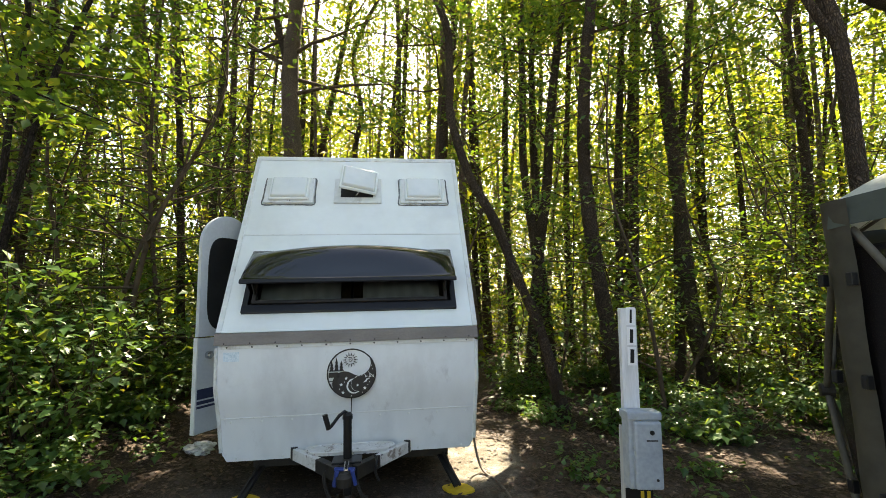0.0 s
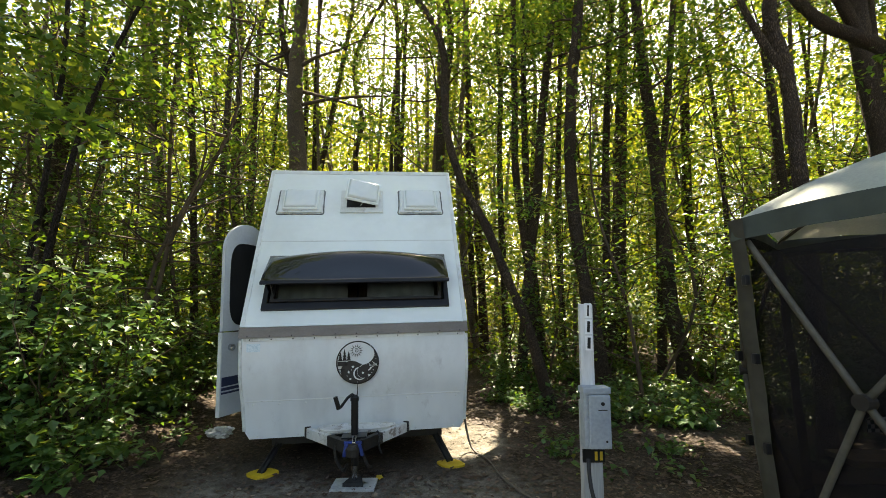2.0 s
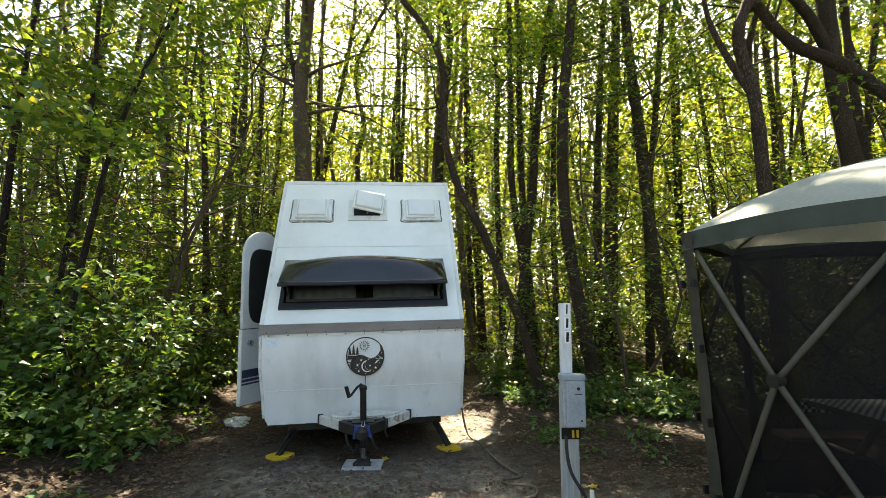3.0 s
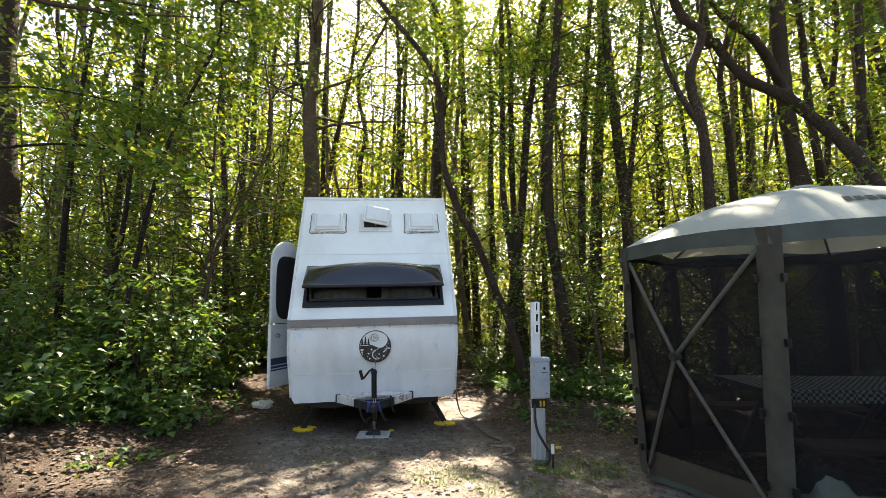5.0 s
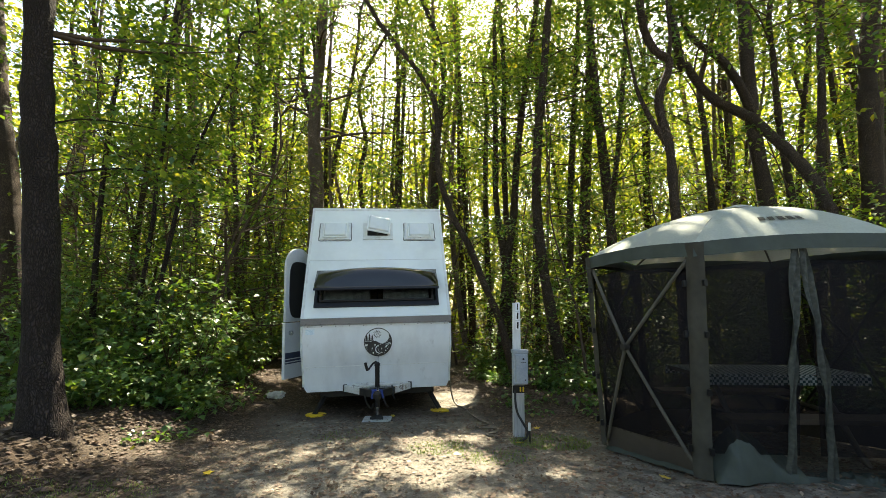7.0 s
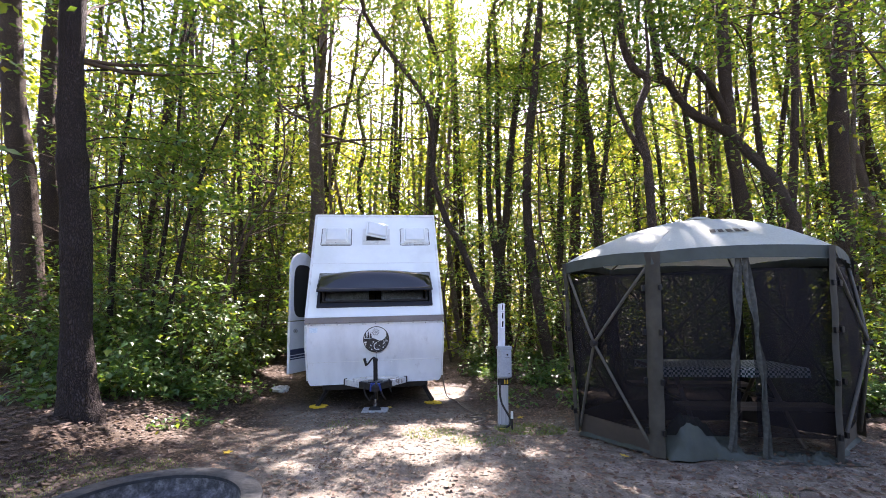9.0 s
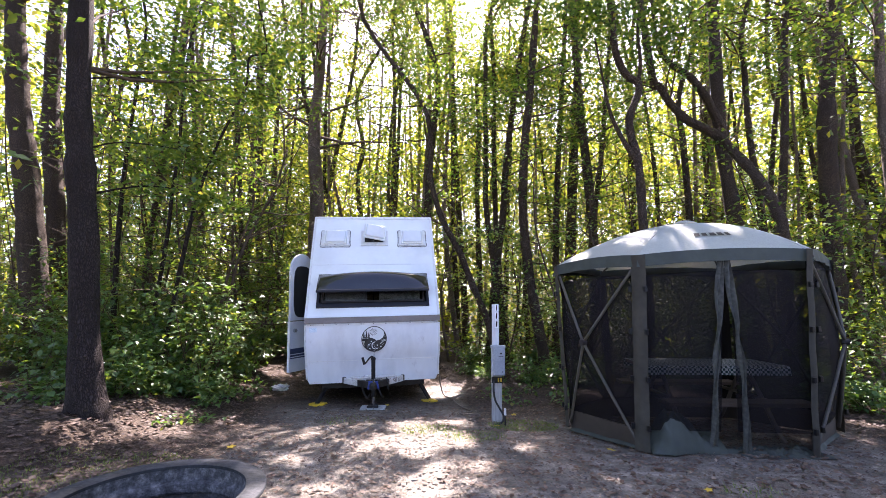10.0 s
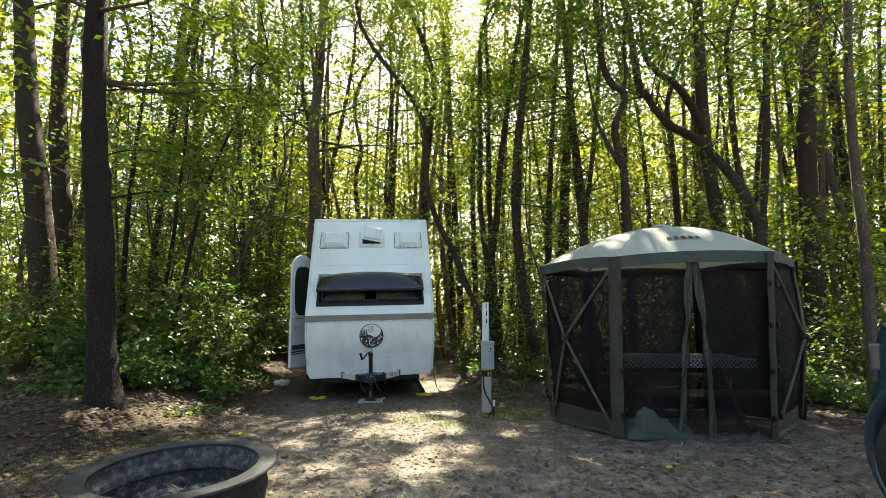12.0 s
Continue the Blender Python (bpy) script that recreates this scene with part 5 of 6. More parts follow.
# tongue, jack, stabilisers, wheels
for s in (-1, 1):
    part("tongue_beam", boxed((0.055, 0.68, 0.09), pose(s * 0.28, -0.165, 0.385, 0, 0, -s * 38), 0.006), CHIPPED, trailer, "white painted tongue beam, chipped and rusty")
    part("coupler_arm", boxed((0.061, 0.27, 0.096), pose(s * 0.145, -0.338, 0.385, 0, 0, -s * 38), 0.006), BLACK_IRON, trailer)
    part("beam_bracket", boxed((0.05, 0.03, 0.10), pose(s * 0.475, 0.075, 0.39, 0, 0, -s * 38), 0.004), BLACK_IRON, trailer)
tray = [(0.36 * math.copysign(abs(math.cos(a)) ** 0.5, math.cos(a)) * (1 - 0.12 * (math.sin(a) < 0)), -0.065 + 0.105 * math.copysign(abs(math.sin(a)) ** 0.6, math.sin(a))) for a in [2 * math.pi * k / 28 for k in range(28)]]
part("tongue_tray", prism(tray, 0.022, pose(0, 0, 0.425)), CHIPPED, trailer, "rounded white tray, scuffed")
part("tray_rim", tube(bmesh.new(), [(x, y, 0.449) for x, y in tray + tray[:1]], 0.009, 6), CHIPPED, trailer)
jack = part("tongue_jack", tube(bmesh.new(), [(0, -0.30, 0.18), (0, -0.30, 0.74)], 0.033, 14), BLACK, trailer, "black tongue jack")
part("jack_head", tube(bmesh.new(), [(0, -0.30, 0.735), (0, -0.30, 0.765), (0, -0.30, 0.785)], [0.04, 0.04, 0.022], 14), BLACK, jack)
part("jack_leg", tube(bmesh.new(), [(0, -0.30, 0.04), (0, -0.30, 0.3)], 0.024, 12), CHROME, jack)
part("crank", tube(bmesh.new(), [(0, -0.30, 0.775), (-0.02, -0.31, 0.795), (-0.06, -0.33, 0.77), (-0.12, -0.35, 0.695), (-0.14, -0.36, 0.69)], 0.013, 8), BLACK, jack)
part("crank_grip", tube(bmesh.new(), [(-0.135, -0.36, 0.68), (-0.165, -0.37, 0.79)], 0.02, 10), BLACK, jack)
part("jack_plate", boxed((0.22, 0.16, 0.02), pose(0, -0.32, 0.435), 0.004), BLACK, trailer)
part("coupler", boxed((0.10, 0.26, 0.07), pose(0, -0.44, 0.395), 0.02), BLACK_IRON, trailer)
part("hitch_head", tube(bmesh.new(), [(0, -0.56, 0.34), (0, -0.56, 0.40), (0, -0.56, 0.425)], [0.055, 0.06, 0.03], 14), BLACK_IRON, trailer)
part("coupler_latch", boxed((0.035, 0.12, 0.03), pose(0.01, -0.50, 0.445, 14), 0.008), CHROME, trailer)
for x, turn in ((-0.062, 12), (0.066, -14)):
    part("strap", boxed((0.028, 0.05, 0.11), pose(x, -0.55, 0.39, 0, turn, 10), 0.009), BLUE, trailer, "blue strap")
part("strap", boxed((0.15, 0.035, 0.022), pose(0, -0.52, 0.437, 0, 5, 6), 0.008), BLUE, trailer, "blue strap")


def chain(pts):
    """Round links, every other one turned on edge."""
    run = smooth_path(pts, 7)
    for k, (a, b) in enumerate(zip(run, run[1:])):
        d = (b - a).normalized()
        side = d.orthogonal().normalized() if k % 2 else d.cross(d.orthogonal()).normalized()
        mid = (a + b) / 2
        part("chain_link", tube(bmesh.new(), [mid + d * 0.019 * math.cos(q) + side * 0.011 * math.sin(q) for q in [2 * math.pi * i / 8 for i in range(9)]], 0.0042, 5, False), BLACK_IRON, trailer)


chain([(-0.15, -0.36, 0.42), (-0.165, -0.39, 0.33), (-0.13, -0.43, 0.24), (-0.08, -0.47, 0.20), (-0.05, -0.52, 0.26)])
chain([(0.07, -0.44, 0.36), (0.10, -0.48, 0.28), (0.13, -0.47, 0.22), (0.15, -0.42, 0.20)])
part("breakaway_hook", tube(bmesh.new(), smooth_path([(0.20, -0.30, 0.46), (0.225, -0.33, 0.42), (0.215, -0.34, 0.34), (0.24, -0.35, 0.28)], 4), 0.010, 7), BLACK, trailer)
for s in (-1, 1):
    part("stabiliser_leg", boxed((0.045, 0.50, 0.028), look((s * 0.80, 0.22, 0.20), (s * 0.90, 0.05, 0.03)) @ pose(0, 0, 0, 90), 0.005), BLACK, trailer)
    part("stabiliser_stay", boxed((0.02, 0.46, 0.015), look((s * 0.84, 0.20, 0.20), (s * 0.93, 0.06, 0.04)) @ pose(0, 0, 0, 90), 0.003), BLACK_IRON, trailer)
    part("axle_wheel", tube(bmesh.new(), [(s * 0.95, 1.9, 0.29), (s * 0.76, 1.9, 0.29)], 0.29, 28), RUBBER, trailer)
part("chassis", boxed((1.7, 3.4, 0.10), pose(0, 1.95, 0.29)), BLACK_IRON, trailer)

# decal: a disc of sun, trees, van, hills, moon and stars
decal = part("decal", tube(bmesh.new(), [(0, -0.047, 1.045), (0, -0.0475, 1.045)], 0.001, 3), DECAL, trailer, "round black sun-and-moon landscape decal")
DEC = Matrix(((1, 0, 0, 0.01), (0, 0, -1, -0.0545), (0, 1, 0, 1.045), (0, 0, 0, 1)))
R = 0.205


def decal_piece(name, pts, level=0, material=None):
    part(name, prism(pts, 0.0012, DEC @ Matrix.Translation((0, 0, 0.0005 + 0.0014 * level))), material or DECAL, decal)


def arc(cx, cy, r, a0, a1, n=24):
    return [(cx + r * math.cos(radians(a0 + (a1 - a0) * i / n)), cy + r * math.sin(radians(a0 + (a1 - a0) * i / n))) for i in range(n + 1)]


for k in range(2):
    decal_piece("ring", arc(0, 0, R, 180 * k, 180 * k + 180, 40) + arc(0, 0, R - 0.012, 180 * k + 180, 180 * k, 40))
# the dark half, divided by an S-shaped line
decal_piece("night", arc(0, 0, R - 0.002, -125, 55, 40) + arc(0.0585, 0.083, 0.101, 55, -125, 20) + arc(-0.0585, -0.083, 0.101, 55, 235, 20)[1:-1])
for k in range(14):
    a = 2 * math.pi * k / 14
    c, s = math.cos(a), math.sin(a)
    x0, y0 = -0.012, 0.112
    decal_piece("sun_ray", [(x0 + 0.034 * c - 0.006 * s, y0 + 0.034 * s + 0.006 * c), (x0 + 0.034 * c + 0.006 * s, y0 + 0.034 * s - 0.006 * c), (x0 + 0.066 * c, y0 + 0.066 * s)])
decal_piece("sun_spiral", [(-0.012 + (0.006 + 0.0014 * i) * math.cos(i * 0.62), 0.112 + (0.006 + 0.0014 * i) * math.sin(i * 0.62)) for i in range(15)] + [(-0.012 + (0.002 + 0.0012 * i) * math.cos(i * 0.62), 0.112 + (0.002 + 0.0012 * i) * math.sin(i * 0.62)) for i in range(14, -1, -1)])
for x, y, h in ((-0.165, 0.02, 0.085), (-0.125, 0.02, 0.115), (-0.085, 0.02, 0.09)):
    for j in range(3):
        decal_piece("fir_tier", [(x - 0.022 + 0.005 * j, y + h * 0.28 * j), (x + 0.022 - 0.005 * j, y + h * 0.28 * j), (x, y + h * (0.45 + 0.28 * j))])
decal_piece("van", [(-0.19, -0.03), (-0.10, -0.03), (-0.10, 0.0), (-0.115, 0.012), (-0.19, 0.012)])
for j in range(4):
    decal_piece("wave", [(-0.185 + 0.016 * j, -0.058 - 0.028 * j), (-0.118, -0.058 - 0.028 * j), (-0.118, -0.064 - 0.028 * j), (-0.183 + 0.018 * j, -0.064 - 0.028 * j)])
decal_piece("moon", arc(0.02, -0.105, 0.062, 85, 300, 20) + arc(0.055, -0.09, 0.058, 285, 110, 20), 1, WHITE_DIRTY)
decal_piece("moon_shade", arc(0.024, -0.105, 0.052, 95, 290, 20) + arc(0.055, -0.09, 0.06, 280, 115, 20), 2)
for line in (((0.028, -0.035), (0.05, -0.012), (0.062, -0.02), (0.088, 0.03), (0.10, 0.018), (0.118, 0.045), (0.15, -0.005), (0.165, -0.012), (0.188, -0.035)), ((0.06, -0.022), (0.072, -0.005), (0.084, -0.016), (0.098, 0.004), (0.112, -0.014)), ((0.10, -0.075), (0.13, -0.06), (0.118, -0.05), (0.15, -0.042))):
    decal_piece("hill_line", list(line) + [(x + 0.001, y - 0.007) for x, y in reversed(line)], 1, WHITE_DIRTY)
for k in range(7):
    x = 0.115 + 0.011 * k
    decal_piece("small_fir", [(x - 0.0035, -0.036), (x + 0.0035, -0.036), (x, -0.012 - 0.004 * (k % 3))], 1, WHITE_DIRTY)
for x, y in ((0.09, 0.135), (0.125, 0.155), (0.155, 0.10), (0.115, 0.085), (0.175, 0.03), (0.15, 0.045), (-0.06, -0.07), (-0.03, -0.085), (-0.1, -0.125), (0.135, -0.10), (0.09, -0.16)):
    decal_piece("speck", [(x, y - 0.006), (x + 0.003, y), (x, y + 0.006), (x - 0.003, y)], 1, WHITE_DIRTY)
for x, y, q in ((0.135, 0.118, 0.02), (-0.045, -0.04, 0.016), (-0.085, -0.09, 0.016), (0.05, -0.10, 0.014), (0.11, -0.125, 0.016), (-0.07, -0.155, 0.015), (0.165, 0.06, 0.006), (0.16, 0.08, 0.005), (0.10, 0.15, 0.005), (0.12, -0.06, 0.006), (0.0, -0.185, 0.005), (0.15, -0.075, 0.005)):
    decal_piece("star", [(x + (q if i % 2 == 0 else q * 0.45) * math.sin(i * math.pi / 5), y + (q if i % 2 == 0 else q * 0.45) * math.cos(i * math.pi / 5)) for i in range(10)], 1, WHITE_DIRTY)
part("antenna_cable", tube(bmesh.new(), [(0.01, -0.05, 0.84), (0.005, -0.04, 0.72)], 0.004, 6), BLACK, trailer)

# pads under jack and stabilisers
pad = part("jack_pad", prism([(-0.19, -0.13), (0.19, -0.13), (0.19, 0.13), (-0.19, 0.13)], 0.03, pose(-0.70, 3.60, -0.125)), STONE_PAD)
tagged(pad, "pale grey plastic pad under the trailer jack", "jack pad")
foot = part("pad_block", prism([(-0.09, -0.08), (0.09, -0.08), (0.05, 0.08), (-0.05, 0.08)], 0.03, pose(0, 0, 0)), RUBBER)
foot.parent = pad
foot.matrix_basis = pose(-0.70, 3.60, -0.094)


def leveller(x, y, turn):
    z = ground_z(x, y)
    pts = [(0.13 * math.cos(a) * (1 + 0.12 * math.cos(4 * a)), 0.11 * math.sin(a)) for a in [2 * math.pi * k / 20 for k in range(20)]]
    ob = part("stabiliser_pad", prism(pts, 0.03, pose(0, 0, 0)), YELLOW)
    ob.matrix_basis = pose(x, y, z - 0.004, 0, 0, turn)
    tagged(ob, "yellow plastic pad under a stabiliser leg", "stabiliser pad", "stabiliser pads")


leveller(-1.62, 3.88, 12)
leveller(0.17, 4.11, -15)

# ---- power pedestal with the site board ----
pedestal = thing("power_pedestal", pose(1.07, 2.50, -0.12, 0, 0.6, 2), "grey electrical pedestal with a white number board", "power pedestal")
part("post", boxed((0.13, 0.075, 0.96), pose(0.0, 0.055, 0.47), 0.006), POST_GREY, pedestal, "weathered grey wooden post")
part("number_board", boxed((0.092, 0.035, 0.62), pose(-0.02, 0.03, 1.29), 0.004), BOARD, pedestal, "white wooden board")
for i, (z, w) in enumerate(((1.555, 0.018), (1.445, 0.03), (1.335, 0.034))):
    plate = part("digit_plate", boxed((0.05, 0.003, 0.1), pose(-0.008, 0.0105, z)), PLATE, pedestal)
    part("ink_bar", boxed((w * 0.62, 0.002, 0.075), pose(-0.008, 0.0078, z, 0, 3)), BLACK, plate)
cab = part("breaker_box", boxed((0.17, 0.085, 0.38), pose(0.0, -0.03, 0.855), 0.012), PED_GREY, pedestal, "grey steel breaker box")
part("lid_cap", boxed((0.188, 0.105, 0.045), pose(0.0, -0.035, 1.035), 0.010), PED_GREY, cab)
part("box_door", boxed((0.148, 0.03, 0.34), pose(0.012, -0.082, 0.84), 0.014), PED_GREY, cab)
part("lock", tube(bmesh.new(), [(0.03, -0.094, 0.955), (0.03, -0.103, 0.955)], 0.012, 12), BLACK, cab)
part("maker_bar", boxed((0.06, 0.002, 0.006), pose(0.03, -0.0985, 0.915)), BLACK_IRON, cab)
part("latch_spot", tube(bmesh.new(), [(0.05, -0.094, 0.72), (0.05, -0.101, 0.72)], 0.007, 8), BLACK, cab)
part("outlet_plate", boxed((0.15, 0.006, 0.085), pose(0.0, 0.011, 0.60), 0.002), BLACK, pedestal, "black plate with yellow marks")
for x in (0.015, 0.05):
    part("yellow_bar", boxed((0.018, 0.003, 0.055), pose(x, 0.006, 0.60)), YELLOW_INK, pedestal)
cable = part("power_cable", tube(bmesh.new(), smooth_path([(1.02, 2.45, 0.48), (1.01, 2.40, 0.36), (1.03, 2.38, 0.24), (1.09, 2.36, 0.13), (1.13, 2.35, 0.05), (1.10, 2.33, -0.02), (1.0, 2.34, -0.05), (0.90, 2.42, -0.055), (0.82, 2.40, -0.05), (0.78, 2.46, -0.06)], 8), 0.013, 8), RUBBER, None, "", True)
tagged(cable, "black power cable hanging from the pedestal to the dirt", "cable")
hose = part("hose", tube(bmesh.new(), smooth_path([(0.80, 2.44, -0.03), (0.70, 2.62, -0.055), (0.84, 2.74, -0.055), (0.86, 2.92, -0.06), (0.66, 3.0, -0.07), (0.62, 3.12, -0.08), (0.80, 3.22, -0.085), (0.72, 3.45, -0.095), (0.62, 3.8, -0.1), (0.55, 4.2, -0.1), (0.42, 4.5, -0.08), (0.36, 4.62, 0.1), (0.345, 4.7, 0.3)], 8), 0.012, 8), HOSE, None, "", True)
tagged(hose, "tan hose snaking over the dirt to the trailer", "hose")
stake = part("marker_stake", tube(bmesh.new(), [(1.13, 2.24, -0.12), (1.13, 2.24, 0.1)], 0.011, 8), BLACK_IRON)
tagged(stake, "thin dark stake with a white cap in the ground", "stake")
part("stake_cap", tube(bmesh.new(), [(1.13, 2.24, 0.09), (1.13, 2.24, 0.17)], 0.016, 10), TRIM, stake)

# ---- screen tent ----
tent = thing("screen_tent", pose(0, 0, 0), "pop-up hexagonal screen tent, pale canopy over dark mesh walls", "screen tent")
EAVE = [Vector(p) for p in ((1.745, 1.90, 1.95), (2.29, 0.87, 1.97), (3.92, 0.70, 2.02), (4.86, 1.52, 2.0), (4.29, 2.62, 1.99), (2.66, 2.78, 1.96))]
FEET = [Vector(p) for p in ((1.84, 1.92, 0.04), (2.27, 0.95, 0.05), (3.80, 0.72, 0.06), (4.83, 1.58, 0.05), (4.27, 2.62, 0.0), (2.70, 2.75, 0.0))]
CENTRE = Vector((3.29, 1.72, 2.45))


def eave_point(i, a, lift=0.0):
    p = EAVE[i].lerp(EAVE[(i + 1) % 6], a)
    return p + Vector((0, 0, 0.035 * (4 * a * (1 - a)) + lift))


for i in range(6):
    def roof(a, b, i=i):
        e = eave_point(i, a)
        p = e.lerp(CENTRE, b)
        return p + Vector((0, 0, 0.11 * math.sin(math.pi * b) ** 0.9 + 0.004 * math.sin(a * 30 + b * 13)))
    part("canopy_panel", sheet(roof, 14, 12), CANOPY, tent, "", True)

    def valance(a, b, i=i):
        e = eave_point(i, a)
        out = (e - CENTRE)
        out.z = 0
        return e + out.normalized() * (0.02 + (0.02 + 0.012 * math.sin(a * 24 + i)) * b) - Vector((0, 0, 0.125 * b))
    part("valance", sheet(valance, 20, 4), VALANCE, tent, "dark grey-green valance", True)

    def wall_at(a, b, i=i):
        """b from the floor up; the mesh walls lean out at half height."""
        f = FEET[i].lerp(FEET[(i + 1) % 6], a)
        e = eave_point(i, a)
        p = f.lerp(e, b)
        out = (f + e) / 2 - CENTRE
        p = p - Vector((out.x, out.y, 0)).normalized() * 0.03
        out.z = 0
        swell = 0.16 if i != 1 else 0.05
        return p + out.normalized() * swell * math.sin(math.pi * b) * (4 * a * (1 - a)) ** 0.7

    if i == 1:
        # door side: two mesh halves drawn a little apart at the foot
        part("mesh_wall", sheet(lambda a, b: wall_at(a * (0.47 + 0.02 * b), 0.10 + 0.79 * b), 10, 10), SCREEN, tent)
        part("mesh_wall", sheet(lambda a, b: wall_at(0.53 + 0.02 * (1 - b) * 2 + (1 - 0.53 - 0.04 * (1 - b)) * a, 0.10 + 0.79 * b), 10, 10), SCREEN, tent)
        for line in (((0.48, 0.94), (0.465, 0.75), (0.45, 0.55), (0.43, 0.38), (0.425, 0.2), (0.41, -0.01)), ((0.52, 0.94), (0.54, 0.75), (0.565, 0.55), (0.585, 0.38), (0.60, 0.2), (0.62, -0.01))):
            run = smooth_path([wall_at(a, b) + Vector((0, -0.03, 0)) for a, b in line], 8)

            def flap(a, b, run=run):
                p = run[min(len(run) - 1, int(round(b * (len(run) - 1))))]
                w = 0.064 + 0.014 * math.sin(b * 9)
                return p + Vector(((a - 0.5) * w + 0.008 * math.sin(b * 23 + a * 2), 0.018 * math.sin(a * 9 + b * 15) + 0.01 * noise.noise((a * 3, b * 14, 2)), 0))
            part("door_flap", sheet(flap, 8, len(run) - 1), FLAP, tent, "gathered grey-green door edge", True)
    else:
        part("mesh_wall", sheet(lambda a, b: wall_at(a, 0.10 + (0.79 if i == 0 else 0.85) * b), 12, 10), SCREEN, tent)
        part("skirt", sheet(lambda a, b: wall_at(a, -0.02 + 0.125 * b), 12, 3), SKIRT, tent, "brown cloth skirt")
    if i < 4:
        def apron(a, b, i=i):
            p = wall_at(a, 0.0)
            o = Vector((p.x - CENTRE.x, p.y - CENTRE.y, 0)).normalized()
            q = p + o * (0.035 + 0.035 * noise.noise((a * 5, i, 0))) * b
            return Vector((q.x, q.y, ground_z(q.x, q.y) + 0.012 + 0.03 * (1 - b) + 0.015 * noise.noise((q.x * 9, q.y * 9, 1))))
        part("ground_flap", sheet(apron, 24, 5), VALANCE, tent, "slack cloth flap on the ground", True)
    # corner strip of cloth with its clips
    f, e = FEET[i], EAVE[i]
    out = (e - CENTRE)
    out.z = 0
    out.normalize()
    side = Vector((-out.y, out.x, 0))

    def strip(a, b, f=f, e=e, out=out, side=side):
        p = f.lerp(e, b)
        return p + side * (a - 0.5) * 0.15 + out * (0.03 - 0.10 * (a - 0.5) ** 2 + 0.004 * math.sin(b * 21))
    part("corner_strip", sheet(strip, 6, 14), STRIP, tent, "grey cloth corner strip", True)
    for b in (0.12, 0.36, 0.6, 0.82):
        for s in (-1, 1):
            p = f.lerp(e, b) + side * s * 0.08 + out * 0.035
            part("clip", boxed((0.03, 0.03, 0.055), Matrix.Translation(p), 0.005), BLACK, tent)
    # crossed poles of the side, meeting in a hub
    hub = wall_at(0.5, 0.52)
    o2 = (hub - CENTRE)
    o2.z = 0
    hub = hub + o2.normalized() * 0.05
    if i != 1:
        for q in (wall_at(0.04, 0.93), wall_at(0.96, 0.93), wall_at(0.04, 0.03), wall_at(0.96, 0.03)):
            part("pole", tube(bmesh.new(), smooth_path([q + o2.normalized() * 0.03, q.lerp(hub, 0.5) + o2.normalized() * 0.02, hub], 4), 0.016, 8), POLE, tent, "", True)
        part("hub", tube(bmesh.new(), [hub - o2.normalized() * 0.03, hub + o2.normalized() * 0.03], 0.035, 12), BLACK_IRON, tent)
    rib = [eave_point(i, 0).lerp(CENTRE, b) + Vector((0, 0, 0.11 * math.sin(math.pi * b) ** 0.9 - 0.02)) for b in [k / 8 for k in range(9)]]
    part("roof_pole", tube(bmesh.new(), rib, 0.011, 6), POLE, tent)
part("vent_cap", sheet(lambda a, b: CENTRE + Vector((0.16 * b * math.cos(2 * math.pi * a), 0.16 * b * math.sin(2 * math.pi * a), 0.05 - 0.05 * b * b)), 18, 4), CANOPY, tent, "", True)
# dark lettering on the canopy shown as plain bars
for k, w in enumerate((0.075, 0.07, 0.08, 0.075, 0.06)):
    a = 0.36 + 0.064 * k
    e0, e1 = eave_point(1, a), eave_point(1, a + w * 0.6)

    def bar(u, v, e0=e0, e1=e1):
        b = 0.21 + 0.06 * v
        p = e0.lerp(e1, u).lerp(CENTRE, b)
        return p + Vector((0, -0.004, 0.11 * math.sin(math.pi * b) ** 0.9 + 0.008))
    part("canopy_mark", sheet(bar, 2, 2), BLACK, tent, "black printed bar")


def crumple(name, x0, x1, y0, y1, h, material, label, category, seed):
    """A heap of slack cloth on the ground."""
    def f(a, b):
        x, y = x0 + (x1 - x0) * a, y0 + (y1 - y0) * b
        e = (math.sin(math.pi * a) * math.sin(math.pi * b)) ** 0.6
        z = ground_z(x, y) + 0.01 + e * h * (0.7 + 0.5 * noise.noise((x * 3, y * 3, seed))) - 0.20 * e * abs(noise.noise((x * 6 + y * 7, y * 3 - x * 2, seed))) - 0.09 * e * abs(noise.noise((x * 13 - y * 5, y * 9, seed)))
        return (x + 0.06 * noise.noise((x * 5, y * 5, seed + 3)), y + 0.06 * noise.noise((x * 5, y * 5, seed + 7)), z)
    ob = part(name, sheet(f, 44, 34), material, None, "", True)
    return tagged(ob, label, category)


crumple("tent_cloth", 2.32, 3.06, 0.80, 1.26, 0.52, VALANCE, "slack grey-green tent cloth bunched on the ground", "cloth", 2.0)
crumple("ground_cloth", 3.1, 3.95, 0.62, 1.05, 0.10, VALANCE, "crumpled dark groundsheet at the tent door", "cloth", 9.0)

